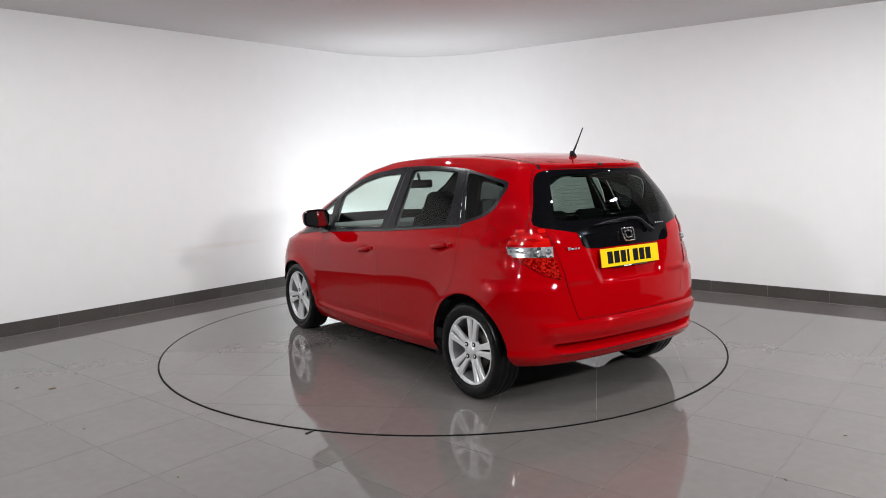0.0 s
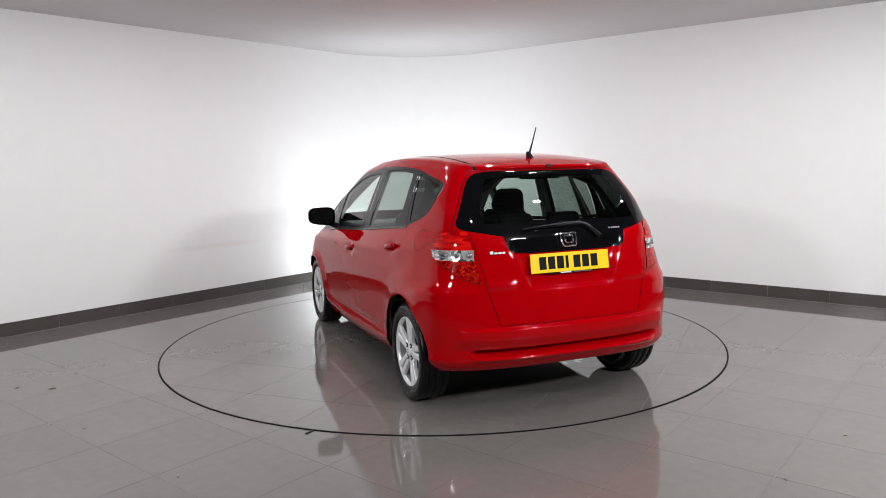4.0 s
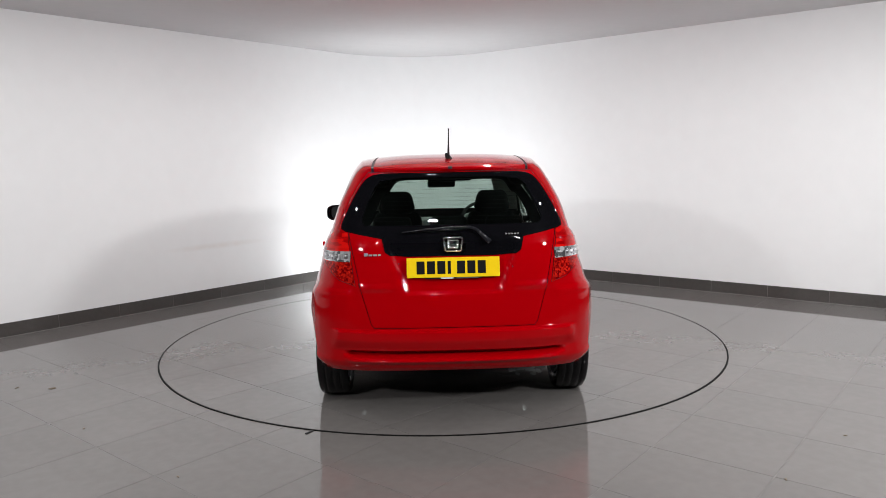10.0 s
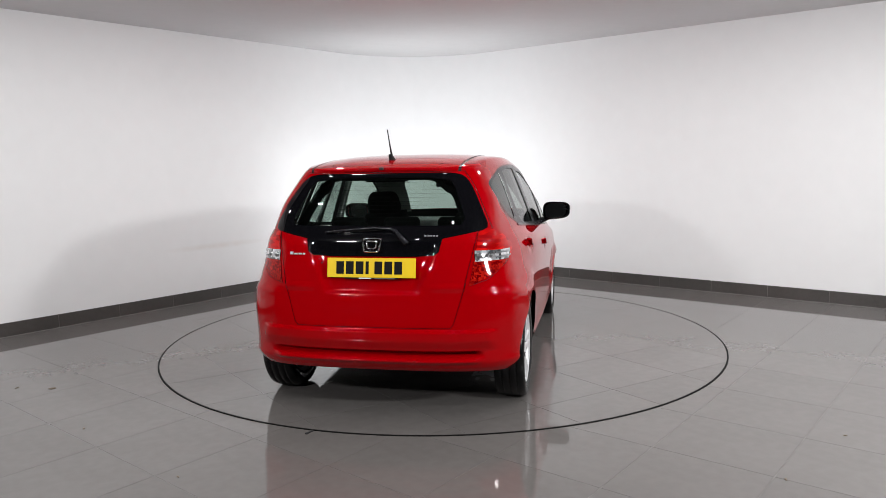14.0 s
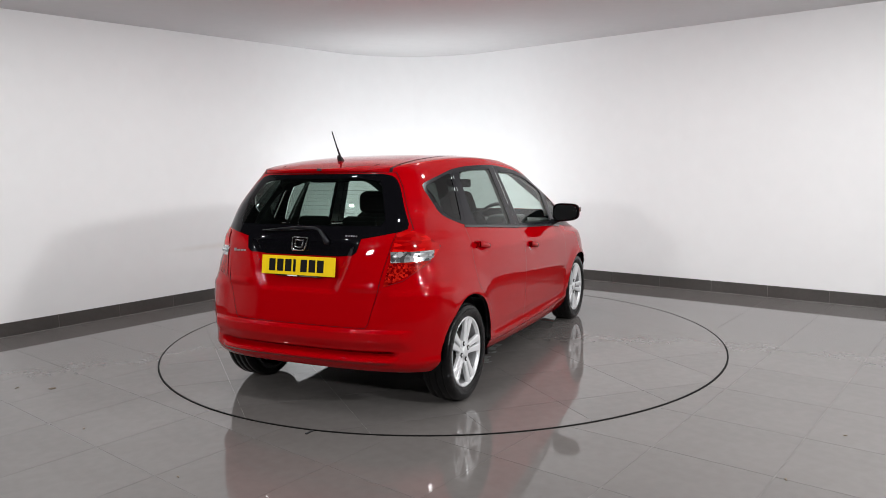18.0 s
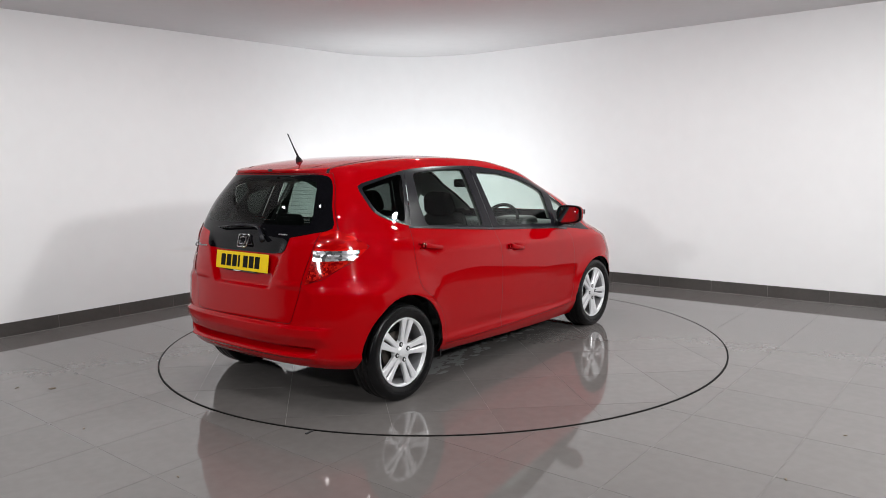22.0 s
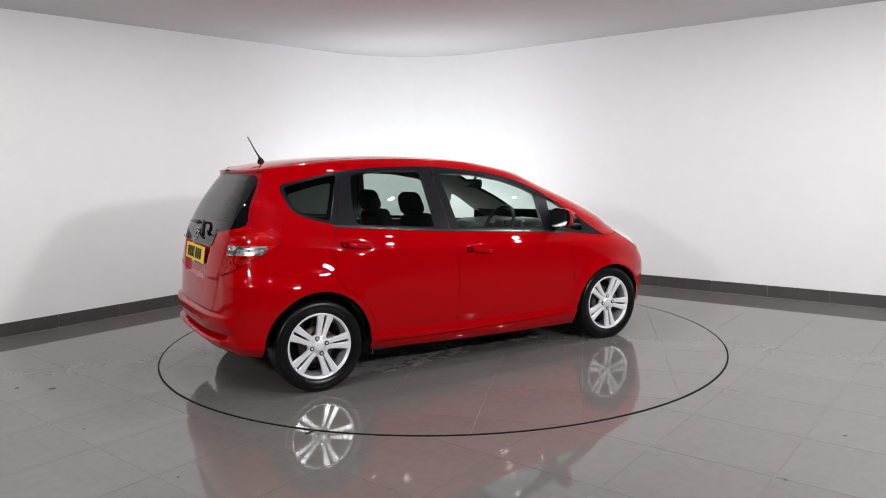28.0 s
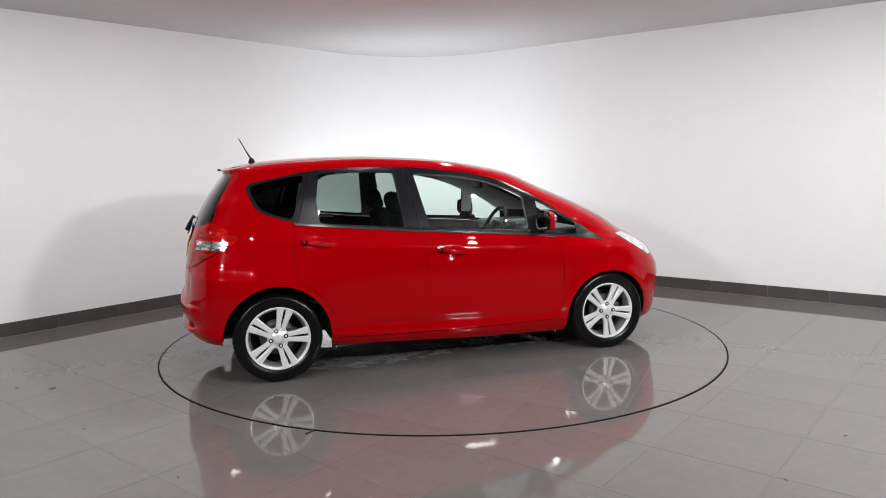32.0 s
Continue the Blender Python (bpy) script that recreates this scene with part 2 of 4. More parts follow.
# ---- room ----
def corner_curve(inset, far_left, far_right, radius=1.35, n=36):
    """Plan line along the left wall, round the corner and along the right wall, inset into the room."""
    inward = (LEFT_DIR + RIGHT_DIR).normalized()
    half = math.acos(max(-1, min(1, LEFT_DIR.dot(RIGHT_DIR)))) / 2
    centre = CORNER + inward * (radius / math.sin(half))
    nl = Vector((-LEFT_DIR.y, LEFT_DIR.x, 0))
    nr = Vector((RIGHT_DIR.y, -RIGHT_DIR.x, 0))
    if nl.dot(inward) < 0:
        nl = -nl
    if nr.dot(inward) < 0:
        nr = -nr
    run = radius / math.tan(half)
    pts = [CORNER + LEFT_DIR * far_left + nl * inset]
    a0 = math.atan2(-nl.y, -nl.x)
    a1 = math.atan2(-nr.y, -nr.x)
    if a1 > a0:
        a1 -= 2 * math.pi
    for i in range(n + 1):
        a = a0 + (a1 - a0) * i / n
        pts.append(centre + Vector((math.cos(a), math.sin(a), 0)) * (radius - inset))
    pts.append(CORNER + RIGHT_DIR * far_right + nr * inset)
    return pts


def build_room():
    span = 10.5
    outer, inner = corner_curve(-0.2, span, span), corner_curve(0.0, span, span)
    mid = len(inner) // 2
    for name, idx in (("wall_left", range(0, mid + 1)), ("wall_right", range(mid, len(inner)))):
        bm = bmesh.new()
        idx = list(idx)
        rows = [[bm.verts.new((p.x, p.y, z)) for p in (inner[i], outer[i]) for z in (-0.05, CEILING_Z + 0.05)] for i in idx]
        for a, b in zip(rows, rows[1:]):
            for q in ((0, 1), (1, 3), (3, 2), (2, 0)):
                bm.faces.new((a[q[0]], a[q[1]], b[q[1]], b[q[0]]))
        bm.faces.new((rows[0][0], rows[0][1], rows[0][3], rows[0][2]))
        bm.faces.new((rows[-1][0], rows[-1][2], rows[-1][3], rows[-1][1]))
        bmesh.ops.recalc_face_normals(bm, faces=bm.faces[:])
        w = finish(name, bm, WALL)
        w.data.set_sharp_from_angle(angle=radians(30))
        tagged(w, "plain white painted plaster wall of the photo studio", "wall", kind="structure")
    far_l, far_r = inner[0], inner[-1]
    back = far_l + (far_r - CORNER)
    # walls added out of view, closing the room with a dark side
    for name, a, b in (("wall_back", far_l, back), ("wall_camera_side", far_r, back)):
        d = (b - a).normalized()
        n = Vector((-d.y, d.x, 0)) * 0.2
        if n.dot(CORNER - a) > 0:
            n = -n
        poly = [(p.x, p.y) for p in (a - d * 0.2, b + d * 0.2, b + d * 0.2 + n, a - d * 0.2 + n)]
        w = finish(name, prism_bm(poly, -0.05, CEILING_Z + 0.05), UNSEEN_DARK, smooth=False)
        tagged(w, "unseen dark grey wall closing the studio behind the camera", "wall", kind="structure")
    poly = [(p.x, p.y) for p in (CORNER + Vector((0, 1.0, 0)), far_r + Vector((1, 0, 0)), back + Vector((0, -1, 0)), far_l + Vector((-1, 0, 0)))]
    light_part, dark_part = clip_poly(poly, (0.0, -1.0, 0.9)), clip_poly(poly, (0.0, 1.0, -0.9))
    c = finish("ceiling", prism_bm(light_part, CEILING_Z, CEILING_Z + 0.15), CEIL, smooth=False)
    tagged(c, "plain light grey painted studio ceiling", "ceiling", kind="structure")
    # unseen half, darkened so that paint and glass mirror a dark room
    c = finish("ceiling_dark", prism_bm(dark_part, CEILING_Z, CEILING_Z + 0.15), UNSEEN_DARK, smooth=False)
    tagged(c, "unseen half of the studio ceiling over the camera, darkened for reflections", "ceiling", kind="structure")
    f = finish("floor", prism_bm(poly, -0.2, -0.0052), GROUT, smooth=False)
    tagged(f, "grey polished porcelain tile floor with thin joints", "floor", kind="structure")
    return f


def clip_poly(poly, inside):
    """Sutherland-Hodgman against one half plane given as (nx, ny, c): keep nx x + ny y <= c."""
    nx, ny, c = inside
    out = []
    for i, p in enumerate(poly):
        q = poly[(i + 1) % len(poly)]
        dp, dq = nx * p[0] + ny * p[1] - c, nx * q[0] + ny * q[1] - c
        if dp <= 0:
            out.append(p)
        if dp * dq < 0:
            t = dp / (dp - dq)
            out.append((p[0] + t * (q[0] - p[0]), p[1] + t * (q[1] - p[1])))
    return out


def grid_tiles(angle1, pitch1, off1, angle2, pitch2, off2, keep, limit, joint=0.0026):
    """Tile outlines between two families of joint lines; angle is the line's direction in degrees, off its distance from the origin."""
    n1 = Vector((-math.sin(radians(angle1)), math.cos(radians(angle1))))
    n2 = Vector((math.sin(radians(angle2)), -math.cos(radians(angle2))))
    m = Matrix((n1, n2)).inverted()
    span = int(limit / min(pitch1, pitch2)) + 2
    for i in range(-span, span):
        for j in range(-span, span):
            quad = []
            for di, dj in ((0, 0), (1, 0), (1, 1), (0, 1)):
                a = off1 + (i + di) * pitch1 + (joint / 2 if di == 0 else -joint / 2)
                b = off2 + (j + dj) * pitch2 + (joint / 2 if dj == 0 else -joint / 2)
                p = m @ Vector((a, b))
                quad.append((p.x, p.y))
            cx, cy = sum(p[0] for p in quad) / 4, sum(p[1] for p in quad) / 4
            if keep(cx, cy):
                yield quad, cx, cy


def build_floor_tiles(floor):
    def keep(x, y):
        p = Vector((x, y, 0)) - CORNER
        nl = Vector((LEFT_DIR.y, -LEFT_DIR.x, 0))
        nr = Vector((-RIGHT_DIR.y, RIGHT_DIR.x, 0))
        nl = nl if nl.dot(RIGHT_DIR) > 0 else -nl
        nr = nr if nr.dot(LEFT_DIR) > 0 else -nr
        return p.dot(nl) > -0.2 and p.dot(nr) > -0.2 and p.dot(nl) < 10.7 and p.dot(nr) < 10.7 and math.hypot(x, y) > RADIUS - 0.45
    rest = []
    for quad, cx, cy in grid_tiles(51.0, 0.588, -0.01, 140.5, 0.578, -0.06, keep, 11.0):
        near = abs(cx) < 4.3 and -4.3 < cy < 3.2 and abs(cx) < 0.72 * (cy + 7.0)
        if near:
            bm = prism_bm([(x - cx, y - cy) for x, y in quad], -0.012, -0.004)
            finish("tile", bm, TILE, floor, smooth=False, loc=(cx, cy, 0))
        else:
            rest.append(prism_bm(quad, -0.012, -0.004))
    ob = finish("floor_tiling", join_bm(*rest), TILE, floor, "grey polished tiles", smooth=False)
    ob["kind"] = "stuff"


def build_skirting():
    for side, d, start, first in ((-1, LEFT_DIR, 1.3, -0.06), (1, RIGHT_DIR, 1.3, 0.04)):
        n = Vector((-d.y, d.x, 0))
        other = RIGHT_DIR if side < 0 else LEFT_DIR
        if n.dot(other) < 0:
            n = -n
        s = Empty_thing("skirting_board", "low dark grey tiled skirting along the white wall", "skirting")
        s["kind"] = "structure"
        run = 1.28
        pitch = 0.575
        k = 0
        off = 0.21 if side < 0 else 0.085
        while run < 10.2:
            nxt = 1.28 + off + pitch * k if k else 1.28 + off
            a, b = CORNER + d * (run + 0.002), CORNER + d * (nxt - 0.002)
            poly = [(p.x, p.y) for p in (a, b, b + n * 0.012, a + n * 0.012)]
            finish("skirting_tile", prism_bm(poly, -0.006, 0.119), SKIRT, s, smooth=False)
            run = nxt
            k += 1
        for deep, z0, z1 in ((0.009, -0.006, 0.117), (0.017, -0.006, -0.0015)):
            a, b = CORNER + d * 1.285, CORNER + d * 10.2
            poly = [(p.x, p.y) for p in (a, b, b + n * deep, a + n * deep)]
            finish("grout_line", prism_bm(poly, z0, z1), SKIRT_GROUT, s, smooth=False)
        if side < 0:
            # the curved part round the corner
            pts_in, pts_out = corner_curve(0.012, 1.29, 1.29), corner_curve(0.0, 1.29, 1.29)
            for a, b, c2, d2 in zip(pts_in, pts_in[1:], pts_out[1:], pts_out):
                poly = [(p.x, p.y) for p in (a, b, c2, d2)]
                finish("skirting_tile", prism_bm(poly, -0.006, 0.119), SKIRT, s, smooth=False)


def Empty_thing(name, label, category, group=""):
    return tagged(new(name), label, category, group)


def build_turntable():
    t = Empty_thing("turntable", "round motor turntable faced with grey polished tiles", "turntable")
    circle = [(RADIUS * math.cos(2 * math.pi * i / 128), RADIUS * math.sin(2 * math.pi * i / 128)) for i in range(128)]
    finish("deck", prism_bm([(x * 0.9955, y * 0.9955) for x, y in circle], -0.0042, -0.0012), GROUT, t, smooth=False)
    planes = [(math.cos(2 * math.pi * (i + 0.5) / 96), math.sin(2 * math.pi * (i + 0.5) / 96), RADIUS - 0.0105) for i in range(96)]
    for quad, cx, cy in grid_tiles(48.0, 0.593, 0.025, 132.8, 0.59, -0.09, lambda x, y: math.hypot(x, y) < RADIUS + 0.4, 3.4):
        poly = quad
        for pl in planes:
            poly = clip_poly(poly, pl) if poly else poly
        if len(poly) > 2:
            finish("tile", prism_bm([(x - cx, y - cy) for x, y in poly], -0.003, 0.0), TILE, t, smooth=False, loc=(cx, cy, 0))
    ring = bmesh.new()
    rows = [[ring.verts.new((r * math.cos(2 * math.pi * i / 160), r * math.sin(2 * math.pi * i / 160), z)) for i in range(160)]
            for r, z in ((RADIUS - 0.0100, 0.0004), (RADIUS + 0.0015, 0.0004), (RADIUS + 0.0015, -0.0045), (RADIUS - 0.0100, -0.0045))]
    for a, b in zip(rows, rows[1:] + rows[:1]):
        for i in range(160):
            j = (i + 1) % 160
            ring.faces.new((a[i], a[j], b[j], b[i]))
    bmesh.ops.recalc_face_normals(ring, faces=ring.faces[:])
    r = finish("turntable_gap", ring, RIM_STEEL, smooth=False)
    tagged(r, "thin dark circular gap round the turntable", "floor joint", kind="structure")
    return t


# ---- car: x forward from the rear axle, y to the car's left, z up ----
# hoops of the body from sill to roof edge; each runs from the tail's middle round the side to the nose's middle
def hoop(zr, zm, zf, crown, xr, lr, nr, w, tr, xf, lf, nf, tf):
    return (zr, zm, zf, crown, xr, lr, nr, w, tr, xf, lf, nf, tf)


HOOPS = [
    hoop(0.285, 0.19, 0.17, 0, -0.56, 0.34, 3, 0.79, 0.02, 3.13, 0.62, 2.5, 0.05),
    hoop(0.315, 0.235, 0.21, 0, -0.59, 0.38, 3, 0.822, 0.02, 3.19, 0.64, 2.5, 0.05),
    hoop(0.35, 0.285, 0.29, 0, -0.606, 0.4, 3, 0.839, 0.02, 3.147, 0.7, 2.95, 0.004),
    hoop(0.385, 0.33, 0.34, 0, -0.609, 0.4, 3, 0.833, 0.02, 3.157, 0.7, 2.95, 0.004),
    hoop(0.44, 0.4, 0.4, 0, -0.608, 0.41, 3, 0.8385, 0.02, 3.167, 0.7, 2.95, 0.004),
    hoop(0.515, 0.49, 0.48, 0, -0.606, 0.41, 3.1, 0.844, 0.02, 3.177, 0.7, 2.95, 0.004),
    hoop(0.55, 0.52, 0.51, 0, -0.604, 0.41, 3.1, 0.846, 0.02, 3.177, 0.7, 2.95, 0.004),
    hoop(0.572, 0.545, 0.53, 0, -0.602, 0.41, 3.1, 0.847, 0.02, 3.177, 0.7, 2.95, 0.004),
    hoop(0.69, 0.64, 0.59, 0, -0.592, 0.41, 3, 0.8505, 0.03, 3.167, 0.7, 2.95, 0.004),
    hoop(0.81, 0.75, 0.67, 0, -0.575, 0.41, 3.4, 0.8495, 0.05, 3.127, 0.7, 2.95, 0.004),
    hoop(0.93, 0.86, 0.75, 0.01, -0.555, 0.4, 3.4, 0.839, 0.08, 3.072, 0.7, 2.95, 0.004),
    hoop(1.02, 0.935, 0.803, 0.02, -0.522, 0.36, 3.8, 0.812, 0.08, 2.99, 0.62, 2.8, 0.03),
    hoop(1.078, 0.985, 0.86, 0.045, -0.494, 0.32, 3.8, 0.786, 0.09, 2.85, 0.6, 2.75, 0.03),
    hoop(1.125, 1.06, 0.965, 0.05, -0.47, 0.31, 3.8, 0.762, 0.09, 2.68, 0.52, 2.75, 0.03),
    hoop(1.22, 1.18, 1.1, 0.04, -0.415, 0.3, 3.8, 0.72, 0.09, 2.42, 0.5, 2.75, 0.03),
    hoop(1.32, 1.315, 1.22, 0.04, -0.345, 0.29, 3.8, 0.669, 0.11, 2.14, 0.5, 2.75, 0.03),
    hoop(1.395, 1.425, 1.345, 0.035, -0.292, 0.28, 3.8, 0.622, 0.13, 1.86, 0.5, 2.75, 0.03),
    hoop(1.42, 1.47, 1.412, 0.03, -0.306, 0.29, 3.8, 0.579, 0.13, 1.58, 0.45, 2.75, 0.03),
]


def pchip(xs, ys, x):
    """Monotone cubic through (xs, ys rows) at x."""
    xs, ys, x = np.asarray(xs, float), np.asarray(ys, float), np.atleast_1d(np.asarray(x, float))
    flat = ys.ndim == 1
    if flat:
        ys = ys[:, None]
    h = np.diff(xs)[:, None]
    d = np.diff(ys, axis=0) / h
    m = np.zeros_like(ys)
    same = d[:-1] * d[1:] > 0
    w1, w2 = 2 * h[1:] + h[:-1], h[1:] + 2 * h[:-1]
    with np.errstate(divide="ignore", invalid="ignore"):
        m[1:-1] = np.where(same, (w1 + w2) / (w1 / d[:-1] + w2 / d[1:]), 0)
    m[0], m[-1] = d[0], d[-1]
    k = np.clip(np.searchsorted(xs, x) - 1, 0, len(xs) - 2)
    t = ((x - xs[k]) / (xs[k + 1] - xs[k]))[:, None]
    hk = h[k]
    out = (2 * t ** 3 - 3 * t ** 2 + 1) * ys[k] + (t ** 3 - 2 * t ** 2 + t) * hk * m[k] + (-2 * t ** 3 + 3 * t ** 2) * ys[k + 1] + (t ** 3 - t ** 2) * hk * m[k + 1]
    return out[:, 0] if flat else out


def roof_z(x):
    return pchip((-0.32, -0.15, 0.05, 0.41, 0.68, 0.95, 1.28, 1.60), (1.427, 1.466, 1.492, 1.511, 1.513, 1.503, 1.479, 1.43), x)


def resample(p, n):
    s = np.concatenate([[0], np.cumsum(np.linalg.norm(np.diff(p, axis=0), axis=1))])
    t = np.linspace(0, s[-1], n)
    return np.stack([np.interp(t, s, p[:, i]) for i in range(p.shape[1])], 1)


def hoop_points(h, counts=(46, 60, 26)):
    zr, zm, zf, crown, xr, lr, nr, w, tr, xf, lf, nf, tf = h
    a = np.linspace(0, math.pi / 2, 300)
    u = 1 - np.cos(a) ** (2 / nr)
    rear = np.stack([xr + lr * u, np.sin(a) ** (2 / nr)], 1)
    rear = np.concatenate([np.stack([np.full(20, xr), np.linspace(0, rear[1, 1], 21)[:-1]], 1), rear[1:]])
    side = np.stack([np.linspace(xr + lr, xf - lf, 200), np.ones(200)], 1)
    v = 1 - np.cos(a) ** (2 / nf)
    front = np.stack([xf - lf * v, np.sin(a) ** (2 / nf)], 1)[::-1]
    out = []
    for k, seg in enumerate((rear, side, front)):
        wl = w * (1 - tr * np.clip((0.9 - seg[:, 0]) / 1.2, 0, 9) ** 2 - tf * np.clip((seg[:, 0] - 1.4) / 1.4, 0, 9) ** 2)
        p = resample(np.stack([seg[:, 0], seg[:, 1] * wl, seg[:, 1]], 1), counts[k])
        out.append(p if k == 0 else p[1:])
    p = np.concatenate(out)
    x, y, r = p[:, 0], p[:, 1], p[:, 2]
    z = zr * (x - 1) * (x - xf) / ((xr - 1) * (xr - xf)) + zm * (x - xr) * (x - xf) / ((1 - xr) * (1 - xf)) + zf * (x - xr) * (x - 1) / ((xf - xr) * (xf - 1))
    f = np.clip((x - (xf - lf)) / lf, 0, 1)
    z = z + crown * (1 - r ** 2) * (f * f * (3 - 2 * f))
    return np.stack([x, y, z], 1)


def body_sheet():
    n = len(HOOPS)
    s = np.unique(np.round(np.concatenate([np.linspace(0, n - 1, (n - 1) * 5 + 1), np.linspace(2, 7, 56), np.linspace(8, 9, 21)]), 5))
    par = pchip(np.arange(n), np.array(HOOPS), s)
    rows = [hoop_points(h) for h in par]
    top = rows[-1]
    for m in (0.08, 0.18, 0.3, 0.45, 0.6, 0.75, 0.88, 1.0):
        q = top.copy()
        q[:, 1] *= 1 - m
        q[:, 2] = top[:, 2] + (np.maximum(roof_z(top[:, 0]), top[:, 2]) - top[:, 2]) * (1 - (1 - m) ** 3.0)
        rows.append(q)
    bm = bmesh.new()
    for side in (1, -1):
        grid = [[bm.verts.new((p[0], side * p[1], p[2])) for p in r] for r in rows]
        for a, b in zip(grid, grid[1:]):
            for i in range(len(a) - 1):
                q = (a[i], b[i], b[i + 1], a[i + 1])
                bm.faces.new(q if side > 0 else q[::-1])
    bmesh.ops.remove_doubles(bm, verts=bm.verts[:], dist=2e-4)
    for v in bm.verts:
        v.co += relief(v.co)
    bm.normal_update()
    up = max(bm.faces, key=lambda f: f.calc_center_median().z)
    if up.normal.z < 0:
        bmesh.ops.reverse_faces(bm, faces=bm.faces[:])
        bm.normal_update()
    lay = bm.verts.layers.float_vector.new("n")
    for v in bm.verts:
        v[lay] = v.normal
    bm.faces.layers.int.new("tag")
    return bm


def step(a, b, x):
    t = min(1.0, max(0.0, (x - a) / (b - a)))
    return t * t * (3 - 2 * t)


def bell(x, mid, half):
    return max(0.0, 1 - ((x - mid) / half) ** 2) ** 2


def relief(p):
    """Pressed shapes of the panels: plate recess, bumper block, slot and lip, arch flares, hollow above the sill."""
    x, y, z = p
    ay = abs(y)
    d = Vector((0, 0, 0))
    s = 1 if y > 0 else -1
    if x < -0.2:
        wide = 0.250 + (z - 0.73) * 0.42
        d.x += 0.025 * (1 - step(wide - 0.012, wide + 0.020, ay)) * step(0.726, 0.744, z) * (1 - step(0.94, 1.03, z))
        end = 0.665 + (0.525 - z) * 0.3
        block = 1 - step(end - 0.012, end + 0.026, ay)
        d.x -= 0.026 * block * step(0.40, 0.48, z) * (1 - step(0.518, 0.533, z))
        slot = 1 - step(0.575, 0.625, ay)
        d.x += 0.050 * slot * bell(z, 0.390, 0.023)
        d.x -= 0.022 * slot * bell(z, 0.353, 0.024)
        d.x -= 0.006 * bell(z, 0.765, 0.03) * step(0.3, 0.4, ay) * (1 - step(0.5, 0.56, ay))
    # shelf along the top of the bumper below the lamps
    shelf = (1 - step(-0.28, -0.05, x)) * step(0.535, 0.60, ay)
    if shelf:
        out = Vector((min(0.0, x + 0.1), 0.5 * y, 0)).normalized()
        edge = z + 0.12 * max(0.0, x + 0.4)
        d += out * 0.012 * shelf * (1 - step(0.715, 0.765, edge)) * step(0.5, 0.72, z)
        d.y -= s * 0.014 * shelf * step(0.735, 0.80, edge) * (1 - step(1.02, 1.2, z))
    if ay > 0.5:
        for cx, cz, r in ARCHES:
            q = math.hypot(x - cx, z - cz)
            if z < 0.8:
                d.y += s * (0.010 if cx < 1 else 0.022) * math.exp(-((q - r) / 0.05) ** 2) * step(0.27, 0.36, z)
            if cx < 1:
                d.y += s * 0.011 * (1 - step(0.44, 0.53, q)) * step(0.45, 0.6, z) * (1 - step(0.15, 0.4, x)) * step(-0.33, -0.2, x)
        crease = 0.392 - 0.043 * (x - 0.65)
        d.y -= s * 0.006 * (1 - step(crease - 0.05, crease + 0.006, z)) * step(0.45, 0.8, x) * (1 - step(1.8, 2.1, x)) * step(0.255, 0.29, z)
        d.y += s * 0.006 * bell(z, 0.90 - 0.06 * (x - 0.3), 0.05) * step(-0.1, 0.3, x) * (1 - step(1.7, 2.3, x))
        for hx, hz in ((0.29, 0.915), (1.228, 0.815)):
            q = ((x - hx) / 0.085) ** 2 + ((z - hz) / 0.048) ** 2
            if q < 1:
                d.y -= s * 0.019 * (1 - q) ** 1.3
    return d


def rounded(poly, r, keep=()):
    """A convex outline with its corners rounded; corners at an x in keep stay sharp."""
    out = []
    n = len(poly)
    for i, p in enumerate(poly):
        if p[0] in keep:
            out.append(p)
            continue
        a, b = Vector(poly[i - 1]), Vector(poly[(i + 1) % n])
        p = Vector(p)
        da, db = min(r, 0.4 * (a - p).length), min(r, 0.4 * (b - p).length)
        p0, p1 = p + (a - p).normalized() * da, p + (b - p).normalized() * db
        for t in (0.0, 0.5, 1.0):
            out.append(tuple(p0 * (1 - t) ** 2 + p * 2 * t * (1 - t) + p1 * t ** 2))
    return out


SIDE, REAR = Vector((1, 0, 0)), Vector((0, 1, 0))


def clip_tag(bm, poly, axis, cond, tag, only=0):
    """Cut the sheet along a convex outline, given in (axis, z), and tag the faces inside it."""
    lay = bm.faces.layers.int["tag"]
    amin, amax = min(p[0] for p in poly), max(p[0] for p in poly)
    zmin, zmax = min(p[1] for p in poly), max(p[1] for p in poly)
    faces = []
    for f in bm.faces:
        if f[lay] != only:
            continue
        aa, zz = [v.co.dot(axis) for v in f.verts], [v.co.z for v in f.verts]
        if max(aa) >= amin and min(aa) <= amax and max(zz) >= zmin and min(zz) <= zmax and cond(f.calc_center_median()):
            faces.append(f)
    ca, cz = sum(p[0] for p in poly) / len(poly), sum(p[1] for p in poly) / len(poly)
    for (a0, z0), (a1, z1) in zip(poly, poly[1:] + poly[:1]):
        na, nz = z1 - z0, -(a1 - a0)
        if na * (ca - a0) + nz * (cz - z0) < 0:
            na, nz = -na, -nz
        no = (axis * na + Vector((0, 0, 1)) * nz).normalized()
        co = axis * (a0 / axis.length_squared) + Vector((0, 0, z0))
        if not faces:
            return
        geom = list({e for f in faces for e in f.edges}) + list({v for f in faces for v in f.verts}) + faces
        res = bmesh.ops.bisect_plane(bm, geom=geom, plane_co=co, plane_no=no, dist=1e-6)
        faces = [f for f in res["geom"] if isinstance(f, bmesh.types.BMFace) and (f.calc_center_median() - co).dot(no) > 0]
    for f in faces:
        f[lay] = tag


